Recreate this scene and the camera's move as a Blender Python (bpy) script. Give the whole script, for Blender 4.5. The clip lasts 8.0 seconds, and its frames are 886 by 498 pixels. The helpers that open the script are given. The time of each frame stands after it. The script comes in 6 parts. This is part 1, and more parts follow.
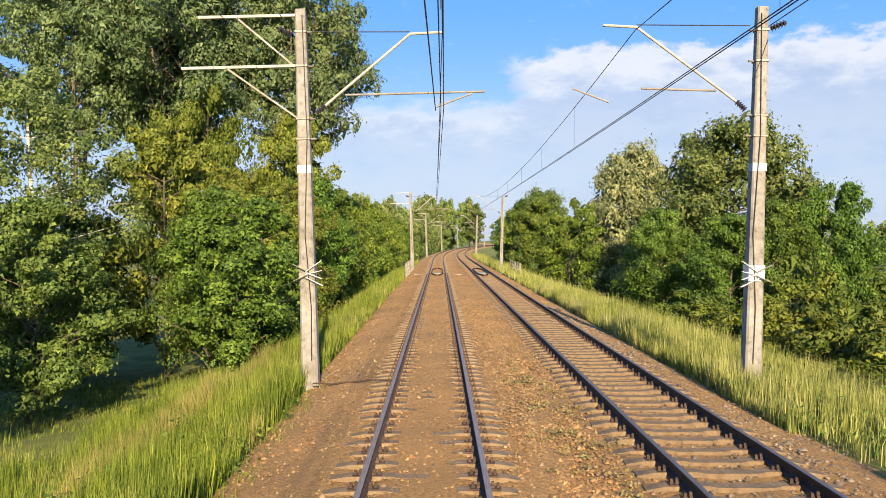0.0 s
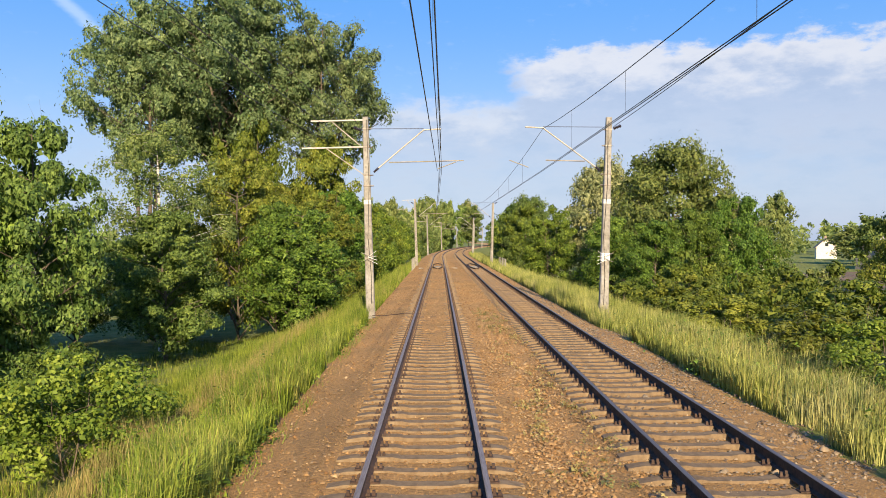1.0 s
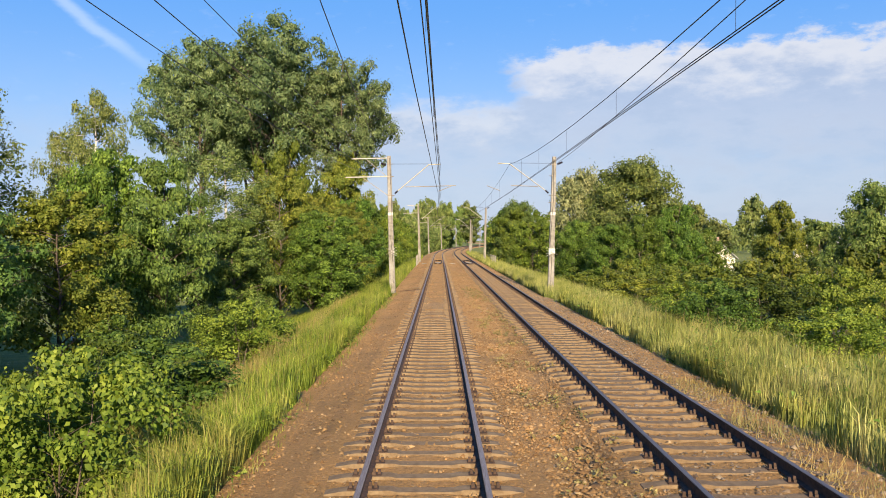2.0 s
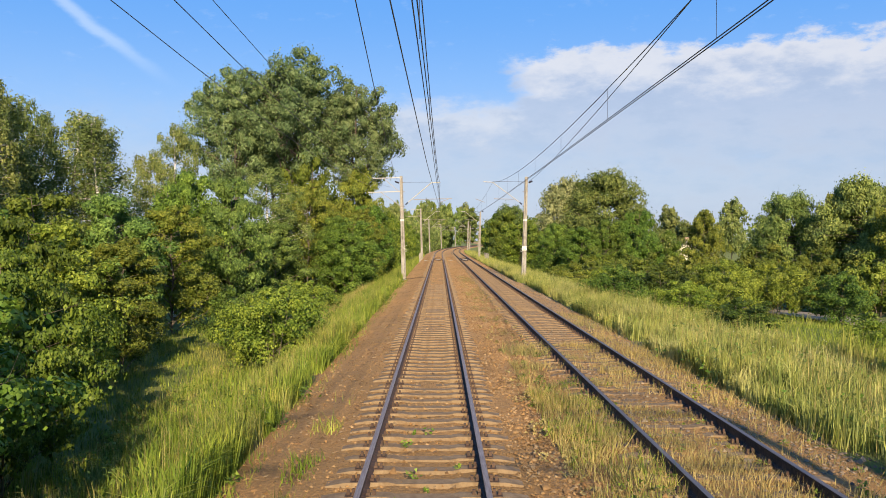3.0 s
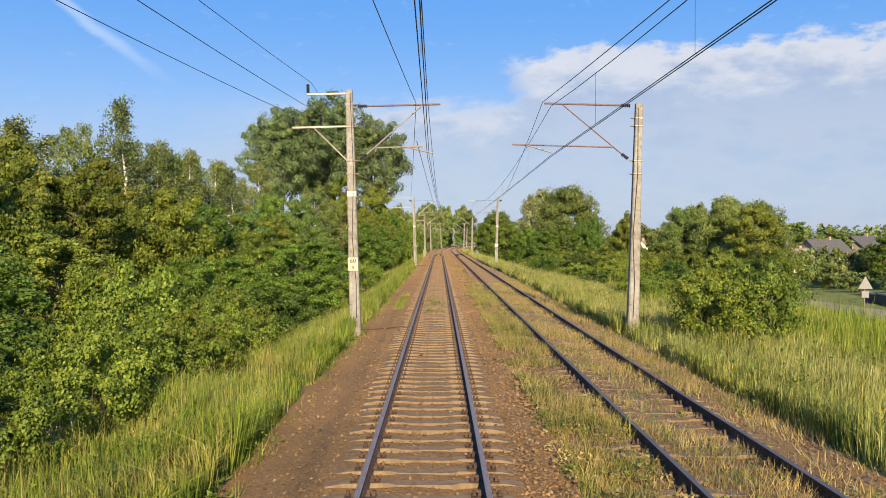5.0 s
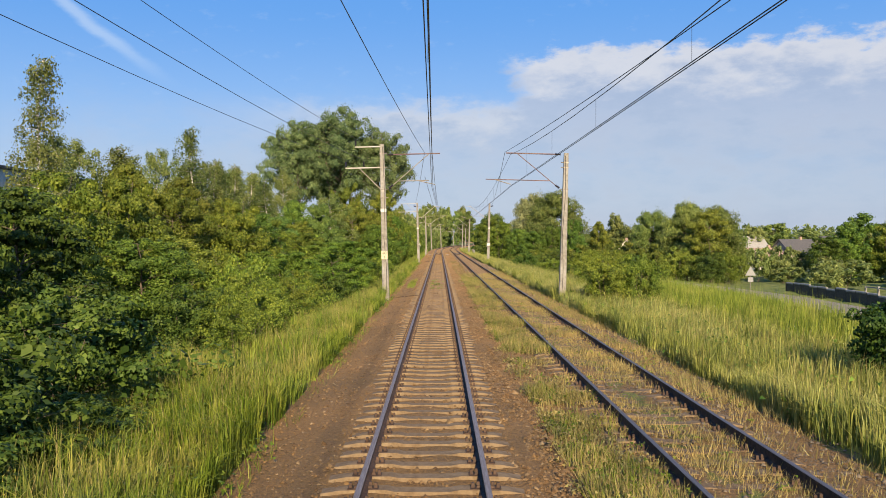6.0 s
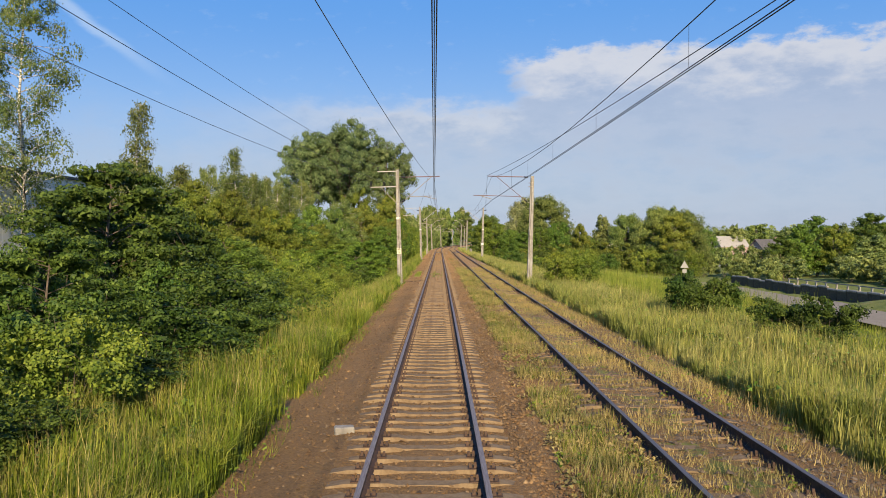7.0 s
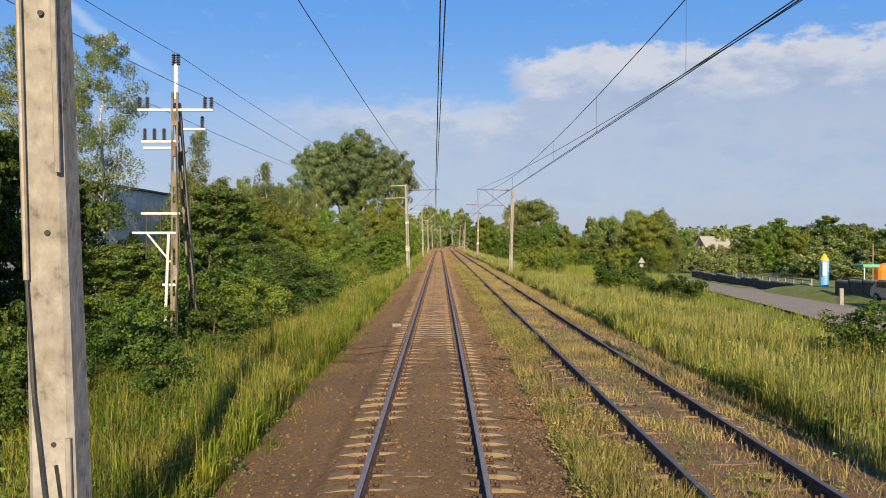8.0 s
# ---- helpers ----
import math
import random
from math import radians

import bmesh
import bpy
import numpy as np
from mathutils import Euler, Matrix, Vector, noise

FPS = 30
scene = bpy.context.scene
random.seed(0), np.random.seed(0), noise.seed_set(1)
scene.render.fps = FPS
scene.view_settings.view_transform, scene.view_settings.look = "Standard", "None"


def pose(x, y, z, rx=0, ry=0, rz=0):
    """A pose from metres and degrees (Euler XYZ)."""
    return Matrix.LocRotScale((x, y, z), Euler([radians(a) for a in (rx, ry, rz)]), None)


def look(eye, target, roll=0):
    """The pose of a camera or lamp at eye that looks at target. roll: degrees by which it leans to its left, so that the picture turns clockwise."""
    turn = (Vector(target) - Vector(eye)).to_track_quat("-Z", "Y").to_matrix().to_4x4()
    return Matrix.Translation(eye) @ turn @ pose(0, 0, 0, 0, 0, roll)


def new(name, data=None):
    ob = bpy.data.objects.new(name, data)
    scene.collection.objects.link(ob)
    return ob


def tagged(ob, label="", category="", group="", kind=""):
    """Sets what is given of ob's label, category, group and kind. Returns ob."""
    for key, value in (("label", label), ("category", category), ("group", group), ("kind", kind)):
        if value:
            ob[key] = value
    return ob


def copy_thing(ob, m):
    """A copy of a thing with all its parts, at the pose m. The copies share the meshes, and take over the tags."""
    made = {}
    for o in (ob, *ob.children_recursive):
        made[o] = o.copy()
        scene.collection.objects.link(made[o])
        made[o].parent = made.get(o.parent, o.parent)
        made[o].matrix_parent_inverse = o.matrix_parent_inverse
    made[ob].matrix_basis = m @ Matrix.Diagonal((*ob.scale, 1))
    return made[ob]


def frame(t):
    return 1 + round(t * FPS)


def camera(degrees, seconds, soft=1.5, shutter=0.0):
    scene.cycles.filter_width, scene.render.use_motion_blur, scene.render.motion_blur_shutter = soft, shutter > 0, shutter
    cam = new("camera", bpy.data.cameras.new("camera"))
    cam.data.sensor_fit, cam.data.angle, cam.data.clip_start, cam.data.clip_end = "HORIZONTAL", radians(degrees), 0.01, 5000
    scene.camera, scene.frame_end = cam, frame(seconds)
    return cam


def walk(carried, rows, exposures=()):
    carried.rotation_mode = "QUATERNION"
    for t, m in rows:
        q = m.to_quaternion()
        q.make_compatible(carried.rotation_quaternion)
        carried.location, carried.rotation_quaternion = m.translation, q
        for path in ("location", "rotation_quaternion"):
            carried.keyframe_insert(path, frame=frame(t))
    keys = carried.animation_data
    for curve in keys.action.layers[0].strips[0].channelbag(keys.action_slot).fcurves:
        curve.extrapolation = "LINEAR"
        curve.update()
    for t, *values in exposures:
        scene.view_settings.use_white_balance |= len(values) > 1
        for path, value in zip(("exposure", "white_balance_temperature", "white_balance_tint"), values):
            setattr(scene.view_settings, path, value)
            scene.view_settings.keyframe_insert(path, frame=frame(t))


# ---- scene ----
cam = camera(55.66, 8.0, soft=0.85)
SPEED = 16.5
walk(cam, [(t / 2, pose(0.184, -SPEED * t / 2, 2.9, 90 - 0.656, 0, -0.25)) for t in range(17)],
     [(0, 1.0), (0.5, 0.92), (1.5, 0.84), (3.0, 0.80), (4.5, 0.78), (6.0, 0.65), (8.0, 0.57)])

# ---- light ----
SUN_ELEV, SUN_TURN = radians(22), radians(174)   # height, and compass turn from ahead (+y) towards the right (+x)
world = bpy.data.worlds.new("sky_world")
scene.world = world
world.use_nodes = True
wn, wl = world.node_tree.nodes, world.node_tree.links
wn.clear()


def wnode(kind, **sets):
    n = wn.new(kind)
    for k, v in sets.items():
        n.inputs[k].default_value = v
    return n


def wmath(op, a, b=None, clamp=False):
    n = wn.new("ShaderNodeMath")
    n.operation, n.use_clamp = op, clamp
    for i, v in enumerate((a, b)):
        if v is None:
            continue
        if isinstance(v, (int, float)):
            n.inputs[i].default_value = v
        else:
            wl.new(v, n.inputs[i])
    return n.outputs[0]


def wramp(value, lo, hi):
    n = wn.new("ShaderNodeMapRange")
    n.interpolation_type = "SMOOTHSTEP"
    n.inputs[1].default_value, n.inputs[2].default_value = lo, hi
    wl.new(value, n.inputs[0])
    return n.outputs[0]


def wmix(fac, a, b):
    n = wn.new("ShaderNodeMix")
    n.data_type = "RGBA"
    for v, i in ((fac, 0), (a, 6), (b, 7)):
        if isinstance(v, (int, float, tuple)):
            n.inputs[i].default_value = v
        else:
            wl.new(v, n.inputs[i])
    return n.outputs[2]


sky = wn.new("ShaderNodeTexSky")
sky.sky_type, sky.sun_disc = "NISHITA", False
sky.sun_elevation, sky.sun_rotation = SUN_ELEV, SUN_TURN
sky.air_density, sky.dust_density, sky.ozone_density = 1.0, 0.6, 2.0
coord = wn.new("ShaderNodeTexCoord")
split = wn.new("ShaderNodeSeparateXYZ")
wl.new(coord.outputs["Generated"], split.inputs[0])
azim = wmath("ARCTAN2", split.outputs[0], split.outputs[1])
elev = wmath("ARCSINE", split.outputs[2])
# clouds lie flat: the noise is stretched along the horizon
plane = wn.new("ShaderNodeCombineXYZ")
wl.new(wmath("MULTIPLY", azim, 9.0), plane.inputs[0])
wl.new(wmath("MULTIPLY", elev, 19.0), plane.inputs[1])
cloudy = wnode("ShaderNodeTexNoise", Scale=1.5, Detail=8.0, Roughness=0.6)
wl.new(plane.outputs[0], cloudy.inputs["Vector"])
fine = wnode("ShaderNodeTexNoise", Scale=3.6, Detail=7.0, Roughness=0.62)
wl.new(plane.outputs[0], fine.inputs["Vector"])
wobble = wmath("ADD", wmath("MULTIPLY", wmath("SUBTRACT", cloudy.outputs[0], 0.5), 0.075), wmath("MULTIPLY", wmath("SUBTRACT", fine.outputs[0], 0.5), 0.03))


def bank_of(top, start, width, soft):
    """A bank of cloud below the height top, right of the bearing start: how thick, and how far below its top."""
    depth = wmath("SUBTRACT", wmath("ADD", top, wobble), elev)
    on = wramp(wmath("ADD", azim, wmath("MULTIPLY", wobble, 1.2)), start, start + width)
    return wmath("MULTIPLY", wramp(depth, 0.0, soft), on), depth


high, high_d = bank_of(0.226, 0.078, 0.03, 0.016)
low, low_d = bank_of(0.172, -0.3, 0.26, 0.03)
veil = wmath("MULTIPLY", wramp(wmath("ADD", elev, wmath("MULTIPLY", wobble, 1.2)), 0.185, 0.06), wramp(azim, -0.85, -0.2))
blue = wmix(wramp(elev, 0.06, 0.29), (0.33, 0.53, 0.87, 1), (0.105, 0.35, 0.86, 1))
blue = wmix(wramp(elev, 0.32, 1.1), blue, (0.05, 0.17, 0.50, 1))
# small wisps high up and a long straight vapour trail
wisp = wmath("MULTIPLY", wramp(fine.outputs[0], 0.57, 0.78), wmath("MULTIPLY", wramp(elev, 0.6, 0.3), 0.22))
blue = wmix(wisp, blue, (0.52, 0.65, 0.89, 1))
trail_at = wmath("SUBTRACT", azim, wmath("ADD", wmath("MULTIPLY", elev, -1.42), -0.062))
trail_on = wmath("MULTIPLY", wramp(wmath("ABSOLUTE", wmath("ADD", trail_at, wmath("MULTIPLY", wobble, 0.35))), 0.017, 0.002), wmath("MULTIPLY", wramp(elev, 0.165, 0.23), 0.6))
blue = wmix(trail_on, blue, (0.55, 0.69, 0.92, 1))
grey = wmix(wramp(cloudy.outputs[0], 0.25, 0.8), (0.43, 0.485, 0.65, 1), (0.47, 0.55, 0.73, 1))
grey = wmix(wmath("MULTIPLY", wramp(cloudy.outputs[0], 0.42, 0.66), 0.6), grey, (0.35, 0.42, 0.60, 1))
low_col = wmix(wramp(wmath("ADD", low_d, wmath("MULTIPLY", wobble, 0.8)), 0.06, 0.008), grey, (0.63, 0.645, 0.73, 1))
high_col = wmix(wramp(wmath("ADD", high_d, wmath("MULTIPLY", wobble, 1.1)), 0.075, 0.014), grey, (0.70, 0.70, 0.76, 1))
clouded = wmix(wmath("MULTIPLY", veil, 0.85), blue, grey)
clouded = wmix(wmath("MULTIPLY", low, wramp(low_d, 0.14, 0.05)), clouded, low_col)
clouded = wmix(wmath("MULTIPLY", high, wramp(high_d, 0.16, 0.07)), clouded, high_col)
view_bg = wnode("ShaderNodeBackground", Strength=0.68)
# the physical sky gives the tint, the clouds lie over it
dim = wn.new("ShaderNodeVectorMath")
dim.operation = "SCALE"
dim.inputs[3].default_value = 0.1
wl.new(sky.outputs[0], dim.inputs[0])
joined = wmix(0.2, clouded, dim.outputs[0])
wl.new(joined, view_bg.inputs[0])
out = wn.new("ShaderNodeOutputWorld")
wl.new(view_bg.outputs[0], out.inputs[0])

sun = new("sun", bpy.data.lights.new("sun", "SUN"))
sun.data.energy, sun.data.angle, sun.data.color = 5.0, radians(0.6), (1.0, 0.80, 0.52)
sun_way = Vector((math.sin(SUN_TURN) * math.cos(SUN_ELEV), math.cos(SUN_TURN) * math.cos(SUN_ELEV), math.sin(SUN_ELEV)))
sun.matrix_world = look(sun_way * 200, (0, 0, 0))

# ---- materials ----


def shader(name, rough=0.8, metal=0.0):
    m = bpy.data.materials.new(name)
    m.use_nodes = True
    b = m.node_tree.nodes["Principled BSDF"]
    b.inputs["Roughness"].default_value, b.inputs["Metallic"].default_value = rough, metal
    return m, m.node_tree.nodes, m.node_tree.links, b


def noise_col(m, stops, scale=4.0, detail=6.0, stretch=(1, 1, 1), rough=0.6, space="Object"):
    """A colour from noise: stops are (position, colour)."""
    n, l = m.node_tree.nodes, m.node_tree.links
    tc, mp, tx, cr = n.new("ShaderNodeTexCoord"), n.new("ShaderNodeMapping"), n.new("ShaderNodeTexNoise"), n.new("ShaderNodeValToRGB")
    mp.inputs["Scale"].default_value = stretch
    tx.inputs["Scale"].default_value, tx.inputs["Detail"].default_value, tx.inputs["Roughness"].default_value = scale, detail, rough
    l.new(tc.outputs[space], mp.inputs[0])
    l.new(mp.outputs[0], tx.inputs["Vector"])
    l.new(tx.outputs[0], cr.inputs[0])
    el = cr.color_ramp.elements
    while len(el) < len(stops):
        el.new(0.5)
    for e, (p, c) in zip(el, stops):
        e.position, e.color = p, (*c, 1)
    return cr.outputs[0], tx.outputs[0]


def blend(m, fac, a, b, mode="MIX"):
    n = m.node_tree.nodes.new("ShaderNodeMix")
    n.data_type, n.blend_type = "RGBA", mode
    for v, i in ((fac, 0), (a, 6), (b, 7)):
        if isinstance(v, (int, float)):
            n.inputs[i].default_value = v
        elif isinstance(v, tuple):
            n.inputs[i].default_value = (*v, 1)
        else:
            m.node_tree.links.new(v, n.inputs[i])
    return n.outputs[2]


def along_line(m, y0, y1, c0, c1):
    """A tint that changes slowly along the line: older, dirtier ballast, and darker grass."""
    n, l = m.node_tree.nodes, m.node_tree.links
    g, sp, mr = n.new("ShaderNodeNewGeometry"), n.new("ShaderNodeSeparateXYZ"), n.new("ShaderNodeMapRange")
    mr.interpolation_type = "SMOOTHSTEP"
    l.new(g.outputs["Position"], sp.inputs[0])
    l.new(sp.outputs[1], mr.inputs[0])
    mr.inputs[1].default_value, mr.inputs[2].default_value = y0, y1
    return blend(m, mr.outputs[0], c0, c1)


def bump(m, b, height, strength=0.4, distance=0.02):
    n = m.node_tree.nodes.new("ShaderNodeBump")
    n.inputs["Strength"].default_value, n.inputs["Distance"].default_value = strength, distance
    m.node_tree.links.new(height, n.inputs["Height"])
    m.node_tree.links.new(n.outputs[0], b.inputs["Normal"])


def solid(name, stops, rough=0.8, metal=0.0, scale=6.0, strength=0.3, distance=0.01, stretch=(1, 1, 1), second=None):
    m, n, l, b = shader(name, rough, metal)
    c, h = noise_col(m, stops, scale, stretch=stretch)
    if second:
        c2, _ = noise_col(m, [(0.3, (1, 1, 1)), (0.7, second)], scale * 0.13, 3)
        c = blend(m, 1.0, c, c2, "MULTIPLY")
    l.new(c, b.inputs["Base Color"])
    bump(m, b, h, strength, distance)
    return m


def wave(m, value):
    """Another random number from a random number."""
    n, l = m.node_tree.nodes, m.node_tree.links
    a, b = n.new("ShaderNodeMath"), n.new("ShaderNodeMath")
    a.operation, b.operation = "MULTIPLY", "FRACT"
    a.inputs[1].default_value = 17.3
    l.new(value, a.inputs[0])
    l.new(a.outputs[0], b.inputs[0])
    return b.outputs[0]


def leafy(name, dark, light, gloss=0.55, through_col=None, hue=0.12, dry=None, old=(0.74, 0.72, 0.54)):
    """Leaves: each has its own shade, and lets some light through."""
    m, n, l, b = shader(name, gloss)
    b.inputs["Specular IOR Level"].default_value = 0.18
    g = n.new("ShaderNodeNewGeometry")
    cr = n.new("ShaderNodeValToRGB")
    cr.color_ramp.elements[0].color, cr.color_ramp.elements[1].color = (*dark, 1), (*light, 1)
    l.new(g.outputs["Random Per Island"], cr.inputs[0])
    c2, _ = noise_col(m, [(0.35, (0.55, 0.64, 0.58)), (0.65, (1.3, 1.2, 1.1))], 0.8, 5)
    c = blend(m, 1.0, cr.outputs[0], c2, "MULTIPLY")
    if dry:
        c3, _ = noise_col(m, [(0.5, (0, 0, 0)), (0.7, (1, 1, 1))], 0.4, 6)
        c4, _ = noise_col(m, [(0.3, dry), (0.7, tuple(v * 1.4 for v in dry))], 3, 3)
        c = blend(m, c3, c, c4)
        tufts, _ = noise_col(m, [(0.36, (0.40, 0.48, 0.42)), (0.5, (1.05, 1.05, 1.05)), (0.68, (1.45, 1.36, 1.3))], 2.1, 5)
        c = blend(m, 1.0, c, tufts, "MULTIPLY")
        # below y -50 the grass colour is multiplied towards old, a darker tint
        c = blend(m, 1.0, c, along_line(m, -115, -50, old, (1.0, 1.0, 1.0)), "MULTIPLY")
    info = n.new("ShaderNodeObjectInfo")
    hs = n.new("ShaderNodeHueSaturation")
    mr = n.new("ShaderNodeMapRange")
    mr.inputs[3].default_value, mr.inputs[4].default_value = 0.5 - hue * 0.12, 0.5 + hue * 0.12
    l.new(info.outputs["Random"], mr.inputs[0])
    l.new(mr.outputs[0], hs.inputs["Hue"])
    vary = n.new("ShaderNodeMapRange")
    vary.inputs[3].default_value, vary.inputs[4].default_value = 1 - hue * 2.2, 1 + hue * 2.6
    l.new(wave(m, info.outputs["Random"]), vary.inputs[0])
    l.new(vary.outputs[0], hs.inputs["Value"])
    l.new(c, hs.inputs["Color"])
    l.new(hs.outputs[0], b.inputs["Base Color"])
    tr = n.new("ShaderNodeBsdfTranslucent")
    tint = blend(m, 1.0, hs.outputs[0], through_col or (1.5, 1.6, 0.6), "MULTIPLY")
    l.new(tint, tr.inputs[0])
    mx = n.new("ShaderNodeMixShader")
    mx.inputs[0].default_value = 0.16
    l.new(b.outputs[0], mx.inputs[1])
    l.new(tr.outputs[0], mx.inputs[2])
    l.new(mx.outputs[0], n["Material Output"].inputs[0])
    return m


M = {}
M["leaf_maple"] = leafy("leaf_maple", (0.034, 0.074, 0.013), (0.165, 0.245, 0.042))
M["leaf_dark"] = leafy("leaf_dark", (0.026, 0.056, 0.011), (0.13, 0.19, 0.036))
M["leaf_sapling"] = leafy("leaf_sapling", (0.048, 0.095, 0.013), (0.195, 0.275, 0.042))
M["leaf_bush"] = leafy("leaf_bush", (0.064, 0.108, 0.014), (0.235, 0.29, 0.046))
M["leaf_poplar"] = leafy("leaf_poplar", (0.066, 0.108, 0.04), (0.205, 0.265, 0.122), 0.5)
M["leaf_birch"] = leafy("leaf_birch", (0.075, 0.112, 0.03), (0.25, 0.29, 0.095))
M["leaf_yellow"] = leafy("leaf_yellow", (0.07, 0.104, 0.016), (0.225, 0.252, 0.045))
M["leaf_willow"] = leafy("leaf_willow", (0.07, 0.115, 0.028), (0.23, 0.285, 0.085))
M["leaf_fresh"] = leafy("leaf_fresh", (0.048, 0.10, 0.024), (0.20, 0.30, 0.075))
M["leaf_silver"] = leafy("leaf_silver", (0.12, 0.15, 0.065), (0.33, 0.355, 0.18))
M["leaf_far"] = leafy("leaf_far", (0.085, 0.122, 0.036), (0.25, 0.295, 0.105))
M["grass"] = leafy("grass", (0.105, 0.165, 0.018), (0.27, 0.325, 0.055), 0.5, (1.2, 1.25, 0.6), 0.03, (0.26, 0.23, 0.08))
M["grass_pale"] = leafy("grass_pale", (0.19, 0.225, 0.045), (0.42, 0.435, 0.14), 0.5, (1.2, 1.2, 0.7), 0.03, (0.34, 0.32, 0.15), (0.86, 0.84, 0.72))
M["straw"] = leafy("straw", (0.24, 0.19, 0.07), (0.42, 0.36, 0.16), 0.6, (1.2, 1.1, 0.7), 0.03)
M["bark"] = solid("bark", [(0.3, (0.06, 0.045, 0.032)), (0.7, (0.20, 0.16, 0.12))], 0.9, scale=5, stretch=(3, 3, 0.5), strength=0.8, distance=0.04)
M["birch_bark"] = solid("birch_bark", [(0.42, (0.05, 0.045, 0.04)), (0.5, (0.62, 0.58, 0.52))], 0.7, scale=3, stretch=(1, 1, 5))
M["concrete"] = solid("concrete", [(0.28, (0.15, 0.14, 0.13)), (0.42, (0.31, 0.295, 0.275)), (0.6, (0.385, 0.37, 0.345)), (0.8, (0.50, 0.485, 0.46))], 0.88, scale=9, stretch=(1, 1, 0.75), strength=0.6, distance=0.02, second=(0.62, 0.58, 0.5))
M["concrete_old"] = solid("concrete_old", [(0.3, (0.10, 0.085, 0.07)), (0.5, (0.23, 0.20, 0.165)), (0.75, (0.36, 0.33, 0.29))], 0.9, scale=5, stretch=(1, 1, 0.4), strength=0.7, distance=0.02, second=(0.6, 0.52, 0.42))
M["sleeper"] = solid("sleeper", [(0.25, (0.14, 0.092, 0.048)), (0.55, (0.265, 0.2, 0.125)), (0.8, (0.35, 0.275, 0.182))], 0.9, scale=9, second=(0.72, 0.62, 0.5))
M["sleeper_old"] = solid("sleeper_old", [(0.25, (0.13, 0.088, 0.05)), (0.55, (0.25, 0.18, 0.108)), (0.8, (0.34, 0.26, 0.165))], 0.9, scale=9, second=(0.72, 0.65, 0.55))
M["rust"] = solid("rust", [(0.3, (0.035, 0.022, 0.018)), (0.7, (0.12, 0.07, 0.045))], 0.8, scale=14, second=(0.6, 0.5, 0.45))
M["rail_top"] = solid("rail_top", [(0.3, (0.22, 0.155, 0.125)), (0.7, (0.42, 0.34, 0.29))], 0.5, 0.5, scale=5, stretch=(12, 0.7, 12), strength=0.1)
M["rail_dull"] = solid("rail_dull", [(0.3, (0.12, 0.098, 0.088)), (0.7, (0.24, 0.20, 0.18))], 0.5, 0.6, scale=3, stretch=(30, 0.4, 30), strength=0.1)
M["steel"] = solid("steel", [(0.3, (0.22, 0.20, 0.18)), (0.7, (0.38, 0.36, 0.34))], 0.5, 0.6, scale=12, second=(0.7, 0.62, 0.55))
M["tube"] = solid("tube", [(0.3, (0.27, 0.25, 0.22)), (0.7, (0.42, 0.39, 0.35))], 0.6, 0.2, scale=9, second=(0.75, 0.68, 0.6))
M["oxide"] = solid("oxide", [(0.3, (0.30, 0.13, 0.08)), (0.7, (0.45, 0.24, 0.15))], 0.7, 0.2, scale=9)
M["oxide_dark"] = solid("oxide_dark", [(0.3, (0.12, 0.075, 0.075)), (0.7, (0.24, 0.16, 0.15))], 0.65, 0.2, scale=9)
M["tube_pale"] = solid("tube_pale", [(0.3, (0.40, 0.39, 0.36)), (0.7, (0.58, 0.57, 0.53))], 0.6, 0.1, scale=9, second=(0.8, 0.74, 0.66))
M["wire"] = solid("wire", [(0.3, (0.05, 0.045, 0.045)), (0.7, (0.10, 0.09, 0.09))], 0.5, 0.7, scale=9)
M["insulator"] = solid("insulator", [(0.3, (0.022, 0.018, 0.022)), (0.7, (0.05, 0.04, 0.045))], 0.2, scale=6)
M["white_paint"] = solid("white_paint", [(0.3, (0.62, 0.61, 0.57)), (0.7, (0.82, 0.81, 0.78))], 0.6, scale=11)
M["band"] = solid("band", [(0.3, (0.44, 0.43, 0.40)), (0.7, (0.62, 0.61, 0.58))], 0.7, scale=11)
M["plate"] = solid("plate", [(0.3, (0.46, 0.41, 0.28)), (0.7, (0.60, 0.55, 0.40))], 0.6, scale=11)
M["black_paint"] = solid("black_paint", [(0.3, (0.02, 0.02, 0.02)), (0.7, (0.05, 0.05, 0.05))], 0.6, scale=11)

# ---- the line's course: straight, then a bend to the right ----
BEND_AT, BEND_R = 122.0, 1750.0
TRACKS = (0.0, 4.0)
END = 430.0


def off(y):
    return np.where(np.asarray(y) > BEND_AT, (np.maximum(y, BEND_AT) - BEND_AT) ** 2 / (2 * BEND_R), 0.0)


# cross-sections of the ground: near the walk's end, about its start, and from the bridge on
SECTION_U = [-400, -60, -30, -20, -14, -9.5, -7.5, -5.6, -4.2, -3.4, -2.75, -2.2, -1.3, 1.3, 2.0, 2.7, 5.3, 5.9, 6.6, 8.6, 11, 14, 18, 23, 30, 38, 60, 120, 400]
SECTION_LOW = [-3, -3, -2.7, -2.4, -1.9, -1.3, -1.0, -0.75, -0.55, -0.5, -0.42, -0.32, -0.215, -0.215, -0.26, -0.235, -0.225, -0.33, -0.42, -0.5, -0.6, -0.75, -0.9, -1.1, -1.5, -2.2, -2.5, -2.5, -2.5]
SECTION_MID = [-4.2, -4.2, -4, -3.6, -3.2, -2.9, -2.4, -1.7, -1.05, -0.7, -0.45, -0.32, -0.215, -0.215, -0.26, -0.235, -0.225, -0.33, -0.42, -0.55, -0.9, -1.3, -1.6, -2.0, -2.3, -2.7, -3.0, -3.0, -3.0]
